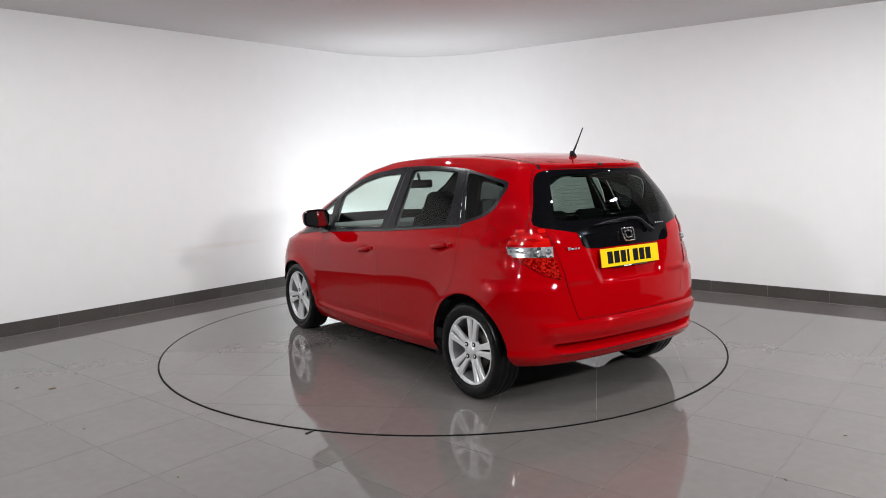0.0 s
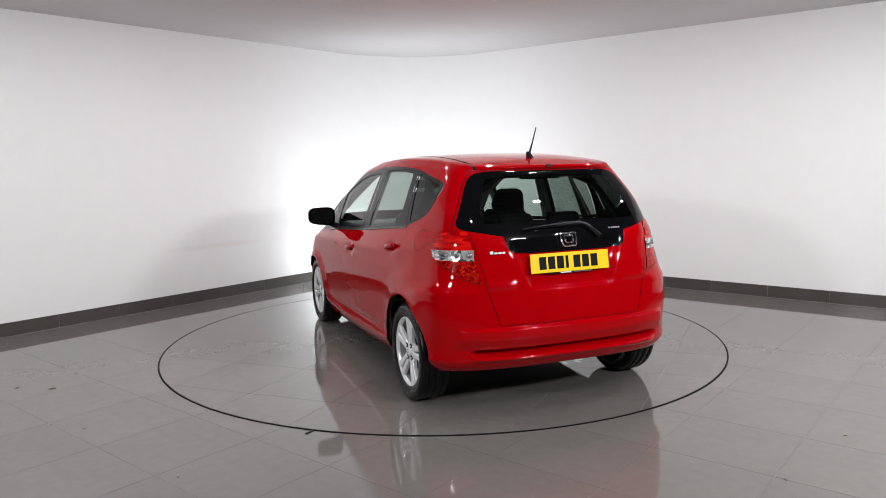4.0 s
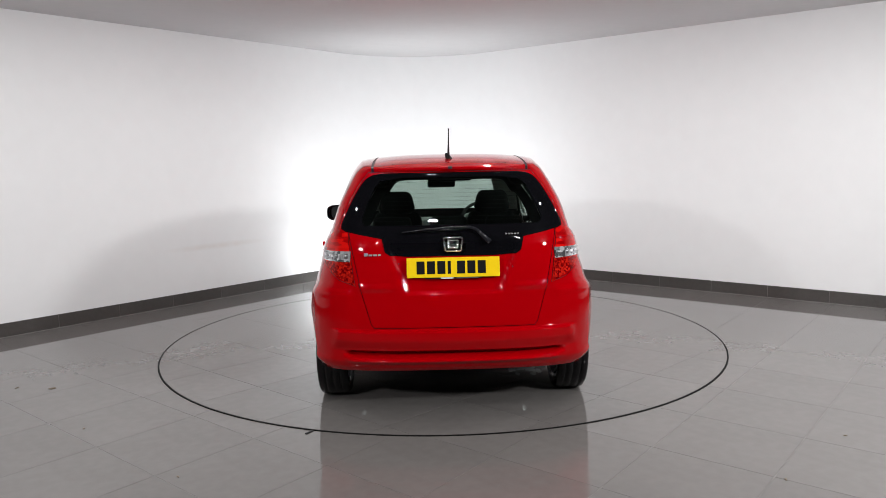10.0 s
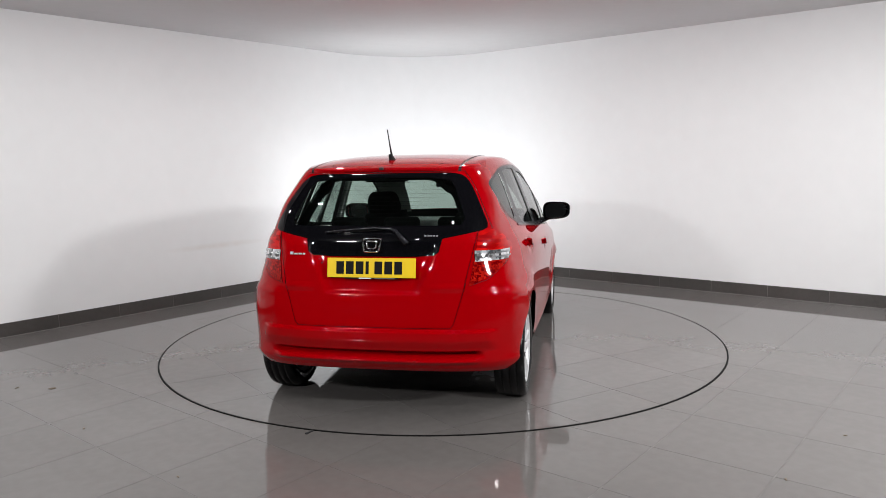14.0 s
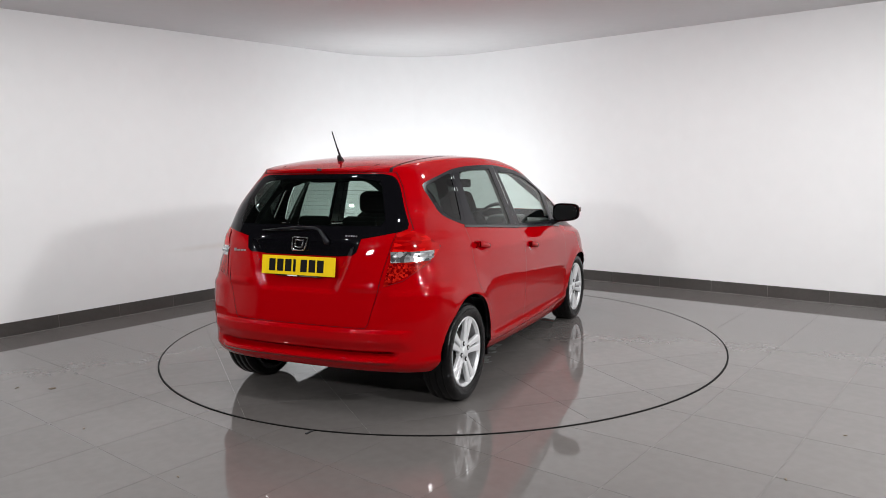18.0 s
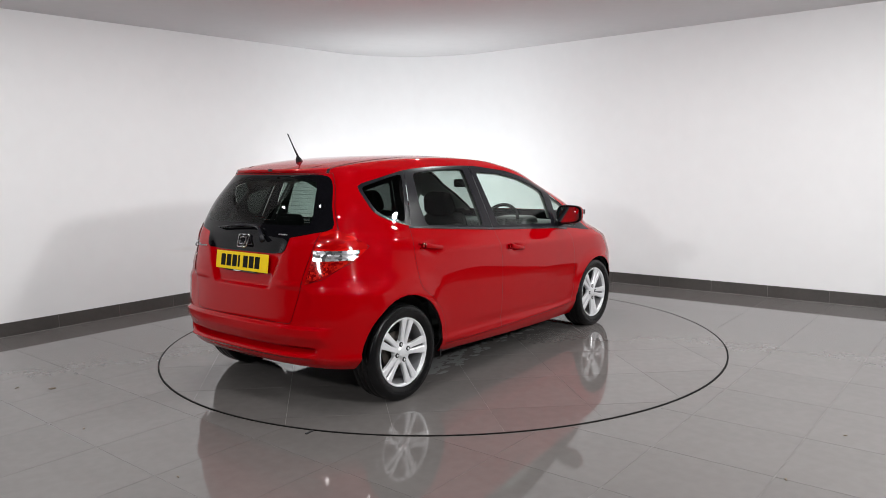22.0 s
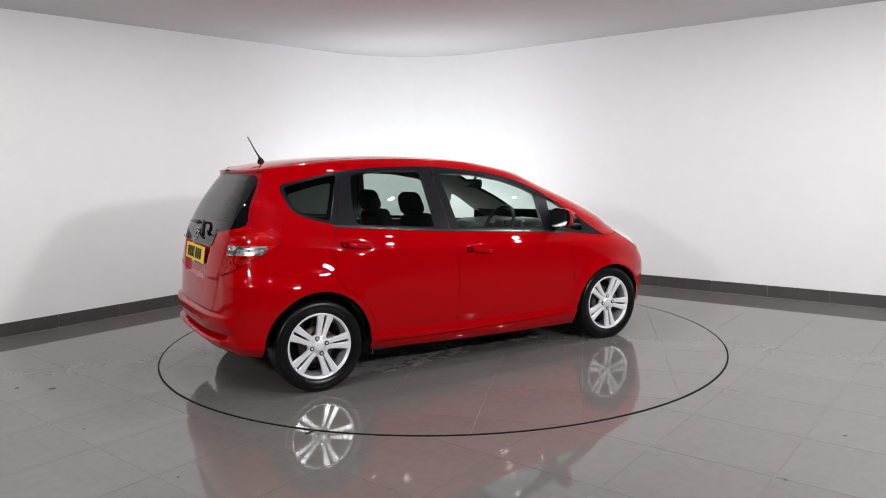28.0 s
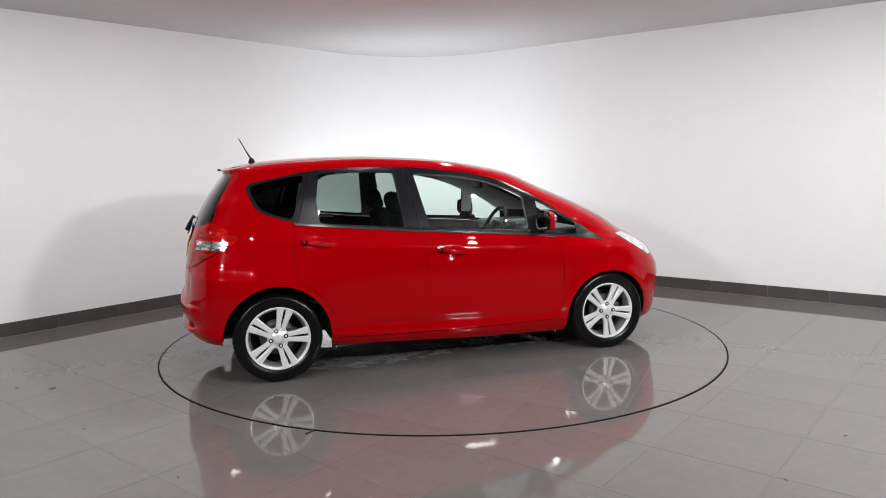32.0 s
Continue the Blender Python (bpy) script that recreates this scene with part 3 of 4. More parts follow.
def cut_line(bm, pts, axis, cond, tag, width=0.0028, only=0):
    for (a0, z0), (a1, z1) in zip(pts, pts[1:]):
        d = Vector((a1 - a0, z1 - z0))
        d.normalize()
        n = Vector((-d.y, d.x)) * width / 2
        e = d * width / 2
        p0, p1 = Vector((a0, z0)) - e, Vector((a1, z1)) + e
        clip_tag(bm, [tuple(p0 + n), tuple(p1 + n), tuple(p1 - n), tuple(p0 - n)], axis, cond, tag, only)


def flood(bm, seed, tag):
    lay = bm.faces.layers.int["tag"]
    seed = Vector(seed)
    start = min((f for f in bm.faces if f[lay] == 0), key=lambda f: (f.calc_center_median() - seed).length_squared)
    stack = [start]
    start[lay] = tag
    count = 0
    while stack:
        f = stack.pop()
        count += 1
        for e in f.edges:
            for g in e.link_faces:
                if g[lay] == 0:
                    g[lay] = tag
                    stack.append(g)
    return count


def sheet_part(bm, tags, name, material, parent, label="", lift=0.0, flip=False, span=(-1.0, 9.0), rear_lift=0.0, reach=(-9.0, 9.0)):
    """The tagged faces as a mesh of their own, with the whole body's smooth normals."""
    tag, lay = bm.faces.layers.int["tag"], bm.verts.layers.float_vector["n"]
    index, co, no, faces = {}, [], [], []
    for f in bm.faces:
        c = f.calc_center_median()
        if f[tag] in tags and span[0] <= c.z < span[1] and reach[0] <= c.x < reach[1]:
            row = []
            for v in f.verts:
                if v not in index:
                    index[v] = len(co)
                    n = v[lay].normalized()
                    co.append(v.co + n * (lift + rear_lift * (1 - step(0.28, 0.42, v.co.x)) * step(0.3, 0.4, abs(v.co.y))))
                    no.append(-n if flip else n)
                row.append(index[v])
            faces.append(row[::-1] if flip else row)
    me = bpy.data.meshes.new(name)
    me.from_pydata([tuple(c) for c in co], [], faces)
    me.materials.append(material)
    me.polygons.foreach_set("use_smooth", [True] * len(me.polygons))
    me.normals_split_custom_set_from_vertices([tuple(n) for n in no])
    ob = new(name, me)
    ob.parent = parent
    if label:
        ob["label"] = label
    return ob


def circle_poly(cx, cz, r, n=40):
    return [(cx + r * math.cos(2 * math.pi * i / n), cz + r * math.sin(2 * math.pi * i / n)) for i in range(n)]


T_ARCH, T_GAP, T_FRAME, T_QGLASS, T_RGLASS, T_FGLASS, T_VGLASS, T_BACKGLASS, T_SCREEN, T_GARNISH, T_LENS, T_LAMP, T_HEAD, T_DITCH, T_FRIT, T_RIB, T_DEEP, T_BELT = range(1, 19)
ARCHES = ((0.0, 0.298, 0.360), (2.492, 0.264, 0.347))


def cut_body(bm):
    for side in (1, -1):
        on = lambda c, s=side: c.y * s > 0.3
        tail = lambda c, s=side: c.y * s > 0 and c.x < 0.2
        o = 100 if side > 0 else 200
        for cx, cz, r in ARCHES:
            clip_tag(bm, circle_poly(cx, cz, r), SIDE, on, T_ARCH)
            clip_tag(bm, [(cx - r, 0.0), (cx + r, 0.0), (cx + r, cz), (cx - r, cz)], SIDE, on, T_ARCH)
        # panes, then the dark frames round them
        clip_tag(bm, rounded([(-0.135, 1.315), (-0.112, 1.24), (-0.08, 1.172), (-0.015, 1.135), (0.135, 1.088), (0.235, 1.388), (0.1, 1.365)], 0.03), SIDE, on, o + T_QGLASS)
        clip_tag(bm, rounded([(0.315, 1.058), (0.302, 1.2), (0.335, 1.39), (0.6, 1.405), (0.862, 1.402), (0.908, 1.006)], 0.025), SIDE, on, o + T_RGLASS)
        clip_tag(bm, rounded([(1.09, 0.992), (1.005, 1.38), (1.3, 1.36), (1.55, 1.312), (1.72, 1.256), (1.835, 1.205), (1.85, 0.945)], 0.025), SIDE, on, o + T_FGLASS)
        clip_tag(bm, rounded([(1.945, 0.925), (1.935, 1.172), (2.02, 1.13), (2.24, 0.985), (2.25, 0.892)], 0.02), SIDE, on, o + T_VGLASS)
        clip_tag(bm, rounded([(-0.165, 1.33), (-0.14, 1.243), (-0.107, 1.167), (-0.037, 1.124), (0.155, 1.064), (1.0, 0.983), (1.9, 0.916), (1.9, 1.212),
                      (1.86, 1.232), (1.68, 1.312), (1.4, 1.378), (1.0, 1.424), (0.75, 1.43), (0.5, 1.427), (0.27, 1.412)], 0.05, (1.9,)), SIDE, on, o + T_FRAME)
        clip_tag(bm, [(1.9, 0.916), (2.475, 0.842), (1.9, 1.212)], SIDE, on, o + T_FRAME)
        cut_line(bm, [(0.158, 1.057), (1.0, 0.976), (1.45, 0.943), (1.9, 0.909), (2.06, 0.888)], SIDE, on, o + T_BELT, 0.013)
        cut_line(bm, [(1.012, 0.985), (0.985, 1.14), (0.945, 1.415)], SIDE, on, T_GAP, 0.006, o + T_FRAME)
        cut_line(bm, [(0.172, 1.075), (0.262, 1.395)], SIDE, on, T_GAP, 0.005, o + T_FRAME)
        # tail lamp round the corner, in y + x
        diag = Vector((1, side, 0))
        for zz in (0.918, 0.943):
            clip_tag(bm, [(0.27, zz), (0.265, zz + 0.009), (0.455, zz + 0.009), (0.44, zz)], diag, tail, o + T_RIB)
        clip_tag(bm, [(0.085, 0.905), (0.092, 0.966), (0.465, 0.960), (0.458, 0.94), (0.415, 0.905)], diag, tail, o + T_LENS)
        clip_tag(bm, rounded([(0.075, 0.905), (0.15, 1.066), (0.275, 1.078), (0.40, 1.046), (0.545, 0.975), (0.48, 0.935), (0.42, 0.9)], 0.03, (0.075, 0.42)), diag, tail, o + T_LAMP)
        clip_tag(bm, [(0.012, 0.775), (0.074, 0.905), (0.42, 0.9), (0.30, 0.862), (0.16, 0.805)], diag, tail, o + T_DEEP)
        cut_line(bm, [(0.012, 0.775), (0.16, 0.805), (0.30, 0.862), (0.42, 0.9), (0.48, 0.935), (0.545, 0.975), (0.40, 1.046), (0.275, 1.078)], diag, tail, T_GAP, 0.004)
        # doors, sill, filler flap
        cut_line(bm, [(1.012, 0.984), (1.045, 0.773), (1.043, 0.53), (1.043, 0.262)], SIDE, on, T_GAP)
        cut_line(bm, [(0.157, 1.064), (0.128, 0.902), (0.136, 0.72), (0.165, 0.67), (0.25, 0.61), (0.34, 0.52), (0.385, 0.42), (0.402, 0.30), (0.415, 0.268)], SIDE, on, T_GAP)
        cut_line(bm, [(0.412, 0.270), (0.7, 0.262), (1.043, 0.258), (1.6, 0.258), (2.05, 0.268)], SIDE, on, T_GAP, 0.004)
        cut_line(bm, [(2.035, 0.905), (2.078, 0.838), (2.112, 0.667), (2.108, 0.42), (2.09, 0.33), (2.048, 0.266)], SIDE, on, T_GAP)
        cut_line(bm, [(2.475, 0.842), (2.60, 0.845), (2.70, 0.862)], SIDE, on, T_GAP, 0.004)
        # headlamp
        clip_tag(bm, [(2.625, 0.872), (2.74, 0.785), (2.89, 0.70), (2.975, 0.70), (2.86, 0.815), (2.74, 0.876)], SIDE, on, o + T_HEAD)
        # roof moulding
        cut_line(bm, [(0.436 * side, 1.30), (0.452 * side, 1.36), (0.462 * side, 1.47), (0.462 * side, 1.53)], REAR, lambda c, s=side: c.y * s > 0.3 and c.z > 1.404 and c.x < 1.45, o + T_DITCH, 0.016)
        if side > 0:
            ring = circle_poly(-0.12, 1.0, 0.062, 20)
            cut_line(bm, ring + ring[:1], SIDE, on, T_GAP, 0.003)
    back = lambda c: c.x < -0.12
    clip_tag(bm, [(-0.50, 1.108), (-0.44, 1.105), (0.44, 1.105), (0.50, 1.108), (0.515, 1.14), (0.485, 1.22), (0.44, 1.32), (0.41, 1.355), (0.27, 1.372), (-0.27, 1.372), (-0.41, 1.355), (-0.44, 1.32), (-0.485, 1.22), (-0.515, 1.14)], REAR, back, T_BACKGLASS)
    clip_tag(bm, rounded([(-0.652, 1.081), (-0.401, 1.034), (0.401, 1.034), (0.652, 1.081), (0.615, 1.165), (0.571, 1.257), (0.536, 1.32), (0.508, 1.358), (0.472, 1.386), (0.40, 1.399), (-0.40, 1.399), (-0.472, 1.386), (-0.508, 1.358), (-0.536, 1.32), (-0.571, 1.257), (-0.615, 1.165)], 0.04, (-0.401, 0.401)), REAR, back, T_FRIT)
    clip_tag(bm, [(-0.40, 1.034), (-0.383, 0.962), (-0.355, 0.942), (-0.25, 0.934), (0.25, 0.934), (0.355, 0.942), (0.383, 0.962), (0.40, 1.034)], REAR, back, T_GARNISH)
    cut_line(bm, [(-0.535, 0.79), (-0.468, 0.562), (-0.45, 0.541), (0.45, 0.541), (0.468, 0.562), (0.535, 0.79)], REAR, back, T_GAP, 0.004)
    for s in (1, -1):
        cut_line(bm, [(0.485 * s, 1.4025), (0.519 * s, 1.359), (0.547 * s, 1.321), (0.582 * s, 1.257), (0.626 * s, 1.165), (0.662 * s, 1.083)], REAR, back, T_GAP, 0.004)
        cut_line(bm, [(0.527 * s, 0.775), (0.555 * s, 0.90), (0.592 * s, 1.068)], REAR, back, T_GAP, 0.004)
    cut_line(bm, [(-0.485, 1.405), (0.485, 1.405)], REAR, back, T_GAP, 0.004)
    clip_tag(bm, [(-0.57, 0.985), (0.57, 0.985), (0.54, 1.08), (0.485, 1.25), (0.42, 1.385), (0.28, 1.408), (-0.28, 1.408), (-0.42, 1.385), (-0.485, 1.25), (-0.54, 1.08)], REAR, lambda c: c.x > 1.45 and c.x > 1.55 + (1.43 - c.z) * 1.15 + 0.9 * max(0, abs(c.y) - 0.5), T_SCREEN)


MIRX, MIRZ = 1.735, 1.268


def wheel(parent, x, side, turn, z=0.296):
    """An alloy wheel with five split spokes; side is 1 on the car's left."""
    y = (0.738 if x < 1 else 0.748) * side
    out = side
    w = finish("wheel", lathe_bm([(0.197, 0.062 * out), (0.203, 0.078 * out), (0.2135, 0.083 * out), (0.2155, 0.079 * out), (0.2155, 0.07 * out)], 72), ALLOY, parent, "five twin-spoke silver alloy wheel", loc=(x, y, z))
    tyre = lathe_bm([(0.2155, -0.078), (0.228, -0.088), (0.262, -0.0925), (0.282, -0.09), (0.294, -0.08), (0.298, -0.062), (0.2985, -0.05), (0.294, -0.048), (0.294, -0.042), (0.299, -0.04), (0.2995, -0.006),
                     (0.2945, -0.004), (0.2945, 0.004), (0.2995, 0.006), (0.299, 0.04), (0.294, 0.042), (0.294, 0.048), (0.2985, 0.05), (0.298, 0.062), (0.294, 0.08), (0.282, 0.09), (0.262, 0.0925), (0.228, 0.088), (0.2155, 0.078)], 96)
    finish("barrel", lathe_bm([(0.205, -0.088 * out), (0.186, -0.06 * out), (0.18, 0.02 * out), (0.197, 0.063 * out)], 72), BARREL, w)
    finish("tyre", tyre, RUBBER, w, "black road tyre with grooved tread")
    finish("brake_disc", lathe_bm([(0.03, 0.0), (0.122, 0.0), (0.122, 0.012 * out), (0.03, 0.012 * out)], 40, closed=True), BRAKE, w)
    caliper = box_bm(0.06, 0.135, -0.03, 0.035, -0.05, 0.05, 0.012)
    finish("brake_caliper", caliper, BRAKE, w)
    finish("wheel_back", lathe_bm([(0.0, -0.06 * out), (0.2, -0.06 * out)], 40), MATT_BLACK, w)
    spokes = []
    for k in range(5):
        for twin in (-1, 1):
            a = radians(turn + 72 * k)
            bm = bmesh.new()
            rows = []
            for r, half, off, depth, thick in ((0.040, 0.018, 0.017, 0.066, 0.03), (0.078, 0.0160, 0.0180, 0.070, 0.026), (0.11, 0.0165, 0.0218, 0.0725, 0.024), (0.14, 0.0185, 0.0252, 0.075, 0.022), (0.185, 0.0232, 0.0310, 0.078, 0.02), (0.208, 0.0262, 0.0343, 0.079, 0.02)):
                c = off * twin
                row = []
                for du, dd in ((-half, -thick), (-half, -0.006), (-half * 0.68, 0.0), (half * 0.68, 0.0), (half, -0.006), (half, -thick)):
                    u = c + du
                    row.append(bm.verts.new((r * math.cos(a) - u * math.sin(a), (depth + dd) * out, r * math.sin(a) + u * math.cos(a))))
                rows.append(row)
            for p, q in zip(rows, rows[1:]):
                for i in range(6):
                    j = (i + 1) % 6
                    bm.faces.new((p[i], p[j], q[j], q[i]))
            bmesh.ops.recalc_face_normals(bm, faces=bm.faces[:])
            spokes.append(bm)
    for i in range(0, 10, 2):
        finish("spoke", join_bm(spokes[i], spokes[i + 1]), ALLOY, w, smooth=False)
    finish("hub", lathe_bm([(0.074, 0.04 * out), (0.072, 0.062 * out), (0.062, 0.067 * out), (0.034, 0.067 * out), (0.032, 0.072 * out), (0.026, 0.0745 * out), (0.0, 0.075 * out)], 36), ALLOY, w)
    for k in range(4):
        a = radians(turn + 11 + 90 * k)
        at = (0.052 * math.cos(a), 0, 0.052 * math.sin(a))
        # black disc standing in for the shade of the hole round the nut
        nut_hole = finish("wheel_nut", lathe_bm([(0.015, 0.066 * out), (0.0145, 0.0715 * out), (0.0, 0.0715 * out)], 16, centre=at), MATT_BLACK, w)
        finish("nut_head", lathe_bm([(0.008, 0.07 * out), (0.008, 0.0735 * out), (0.006, 0.0745 * out), (0.0, 0.0745 * out)], 6, centre=at), ALLOY, nut_hole, smooth=False)
    return w


def seat(parent, x, y, z, name="front_seat"):
    s = finish(name, box_bm(x - 0.05, x + 0.47, y - 0.24, y + 0.24, z, z + 0.16, 0.05, 3), FABRIC, parent, "black fabric front seat")
    lean = Matrix.Translation((x, y, z + 0.1)) @ Matrix.Rotation(radians(-17), 4, "Y")
    b = box_bm(-0.075, 0.06, -0.235, 0.235, 0, 0.60, 0.05, 4)
    for v in b.verts:
        k = max(0.0, (v.co.z - 0.25) / 0.35)
        v.co.y *= 1 - 0.3 * k * k
        v.co.x += 0.02 * math.cos(v.co.y * 9)
    b.transform(lean)
    finish("backrest", b, FABRIC, s)
    h = box_bm(-0.07, 0.035, -0.135, 0.135, 0.60, 0.775, 0.05, 4)
    for v in h.verts:
        v.co.y *= 1 - 0.22 * max(0.0, (v.co.z - 0.66) / 0.12)
    h.transform(lean)
    finish("headrest", h, FABRIC, s)
    for dy in (-0.05, 0.05):
        p = tube_bm([lean @ Vector((-0.015, dy, 0.57)), lean @ Vector((-0.015, dy, 0.64))], [0.007, 0.007], 8)
        finish("headrest_post", p, CHROME, s)
    return s


def build_car():
    c = Empty_thing("car", "bright red five-door hatchback parked on the turntable", "car")
    bm = body_sheet()
    cut_body(bm)
    doors = {}
    for side in (1, -1):
        o = 100 if side > 0 else 200
        flood(bm, (0.6, 0.84 * side, 0.7), o + 51)
        flood(bm, (1.6, 0.84 * side, 0.6), o + 52)
    flood(bm, (-0.12, 0.73, 1.0), 53)
    flood(bm, (-0.59, 0.0, 0.7), 54)
    shell = sheet_part(bm, {0}, "body_shell", RED, c, "glossy red painted body shell")
    sheet_part(bm, {T_GAP}, "panel_gap", SHUT, c, "thin dark shut lines between panels", lift=-0.007)
    sheet_part(bm, {53}, "filler_flap", RED, c)
    lining_tags = {0, 53, 54, 151, 152, 251, 252}
    sheet_part(bm, lining_tags, "interior_trim", CABIN, c, "dark cabin lining", lift=-0.028, flip=True, span=(0.0, 1.0))
    sheet_part(bm, lining_tags | {100 + T_DITCH, 200 + T_DITCH, T_FRIT, 100 + T_FRAME, 200 + T_FRAME}, "headlining", HEADLINER, c, "grey roof and pillar lining", lift=-0.028, flip=True, span=(1.0, 2.0), rear_lift=-0.10, reach=(0.45, 9.0))
    sheet_part(bm, lining_tags | {100 + T_DITCH, 200 + T_DITCH, T_FRIT, 100 + T_FRAME, 200 + T_FRAME}, "rear_pillar_trim", CABIN, c, "dark trim of the rear pillars", lift=-0.028, flip=True, span=(1.0, 2.0), rear_lift=-0.10, reach=(-9.0, 0.45))
    sheet_part(bm, lining_tags | {100 + T_DITCH, 200 + T_DITCH, T_FRIT}, "inner_panel", CABIN, c, "dark inner panels", lift=-0.004, flip=True, span=(0.86, 2.0))
    tailgate = sheet_part(bm, {54}, "tailgate", RED, c, "red tailgate")
    sheet_part(bm, {T_BACKGLASS}, "rear_window", GLASS_REAR, tailgate, "dark tinted heated rear window")
    sheet_part(bm, {T_FRIT}, "window_border", GLOSS_BLACK, tailgate, "black border of the rear window")
    sheet_part(bm, {T_GARNISH}, "garnish", GLOSS_BLACK, tailgate, "gloss black trim strip above the plate", lift=0.006)
    sheet_part(bm, {T_SCREEN}, "windscreen", GLASS_FRONT, c, "clear windscreen")
    for side in (1, -1):
        o = 100 if side > 0 else 200
        for tag, g, name in ((51, T_RGLASS, "rear_door"), (52, T_FGLASS, "front_door")):
            d = sheet_part(bm, {o + tag}, name, RED, c, "red door with black window frame")
            sheet_part(bm, {o + g}, "door_glass", GLASS_PRIV if tag == 51 else GLASS_FRONT, d, lift=-0.004)
            x0, z0, x1, z1 = (0.215, 0.939, 0.395, 0.909) if tag == 51 else (1.155, 0.838, 1.33, 0.808)
            door_handle(d, x0, z0, x1, z1, side)
        sheet_part(bm, {o + T_FRAME}, "window_frame", PILLAR, c, "satin black window frames and pillars", lift=0.001)
        sheet_part(bm, {o + T_QGLASS}, "quarter_glass", GLASS_QUARTER, c, "dark rear quarter glass", lift=-0.003)
        sheet_part(bm, {o + T_VGLASS}, "front_quarter_glass", GLASS_FRONT, c, lift=-0.003)
        sheet_part(bm, {o + T_BELT}, "belt_moulding", BELT, c, "thin satin grey strip below the windows", lift=0.005)
        sheet_part(bm, {o + T_DITCH}, "roof_moulding", BLACK_TRIM, c, "black roof moulding strip", lift=-0.003)
        lamp = sheet_part(bm, {o + T_LAMP}, "tail_lamp", LAMP_RED, c, "red tail lamp cluster", lift=0.004)
        sheet_part(bm, {o + T_LENS}, "lamp_lens", LAMP_CLEAR, lamp, "clear silver indicator lens", lift=0.006)
        sheet_part(bm, {o + T_DEEP}, "lower_lens", LAMP_DEEP, lamp, "deep red lower lens", lift=0.004)
        for u, z, r, material in ((0.13, 0.934, 0.017, SATIN), (0.205, 0.936, 0.014, SATIN)):
            spot = min((f for f in bm.faces if f[bm.faces.layers.int["tag"]] == o + T_LENS), key=lambda f: abs(f.calc_center_median().x + side * f.calc_center_median().y - u) + abs(f.calc_center_median().z - z))
            dome = lathe_bm([(r, 0.0), (r * 0.92, 0.3 * r), (r * 0.6, 0.6 * r), (0.0, 0.72 * r)], 16)
            dome.transform(Matrix.Translation(spot.calc_center_median() + spot.normal * 0.005) @ Vector((0, 1, 0)).rotation_difference(spot.normal).to_matrix().to_4x4())
            finish("bulb", dome, material, lamp)
        sheet_part(bm, {o + T_RIB}, "lamp_rib", SATIN, lamp, "satin chrome rib", lift=0.009)
        sheet_part(bm, {o + T_HEAD}, "headlamp", HEADLAMP, c, "clear headlamp", lift=0.003)
    bm.free()
    # wheels, arches, floor pan
    for x, z in ((0.0, 0.298), (2.492, 0.29)):
        for side, turn in ((1, 26 if x < 1 else 60), (-1, 3 if x < 1 else -10)):
            wheel(c, x, side, turn, z)
            r = 0.36
            arc = [(x + r * math.cos(a), z + r * math.sin(a)) for a in np.linspace(0.0, math.pi, 25)]
            wb = bmesh.new()
            a = [wb.verts.new((px, 0.765 * side, pz)) for px, pz in arc]
            b = [wb.verts.new((px, 0.5 * side, pz)) for px, pz in arc]
            for i in range(len(arc) - 1):
                wb.faces.new((a[i], a[i + 1], b[i + 1], b[i]))
            wb.faces.new(b)
            finish("wheel_arch_liner", wb, MATT_BLACK, c)
    finish("floor_pan", box_bm(-0.36, 3.0, -0.5, 0.5, 0.25, 0.30, 0.02), MATT_BLACK, c)
    finish("sill_pan", box_bm(0.38, 2.13, -0.79, 0.79, 0.2, 0.26, 0.02), MATT_BLACK, c)
    finish("exhaust_silencer", box_bm(-0.45, -0.2, -0.45, 0.1, 0.29, 0.40, 0.05, 3), MATT_BLACK, c)
    finish("exhaust_pipe", tube_bm([(-0.3, -0.42, 0.32), (-0.48, -0.45, 0.315), (-0.53, -0.46, 0.308)], [0.02, 0.02, 0.02], 14), MATT_BLACK, c)
    finish("boot_floor", box_bm(-0.52, 0.5, -0.6, 0.6, 0.45, 0.5), CABIN, c)
    # cabin
    for y in (0.36, -0.36):
        seat(c, 1.15, y, 0.40)
    rear = finish("rear_seat", box_bm(0.25, 0.8, -0.6, 0.6, 0.5, 0.62, 0.04), FABRIC, c, "black fabric rear bench")
    rb = box_bm(-0.07, 0.06, -0.6, 0.6, 0, 0.46, 0.05, 3)
    rb.transform(Matrix.Translation((0.28, 0, 0.58)) @ Matrix.Rotation(radians(-18), 4, "Y"))
    finish("backrest", rb, FABRIC, rear)
    for y in (-0.36, 0.0, 0.36):
        hb = box_bm(-0.04, 0.04, -0.12, 0.12, 0.46, 0.55, 0.03, 3)
        hb.transform(Matrix.Translation((0.28, y, 0.58)) @ Matrix.Rotation(radians(-18), 4, "Y"))
        finish("headrest", hb, FABRIC, rear)
    dash = box_bm(1.92, 2.45, -0.66, 0.66, 0.55, 0.93, 0.08, 4)
    finish("dashboard", dash, DASH, c, "dark grey dashboard")
    finish("instrument_hood", box_bm(1.85, 2.1, -0.52, -0.2, 0.86, 0.985, 0.05, 3), DASH, c)
    wheel_m = Matrix.Translation((1.745, -0.345, 0.93)) @ Matrix.Rotation(radians(-64), 4, "Y")
    ring = bmesh.new()
    rows = []
    for i in range(40):
        a = 2 * math.pi * i / 40
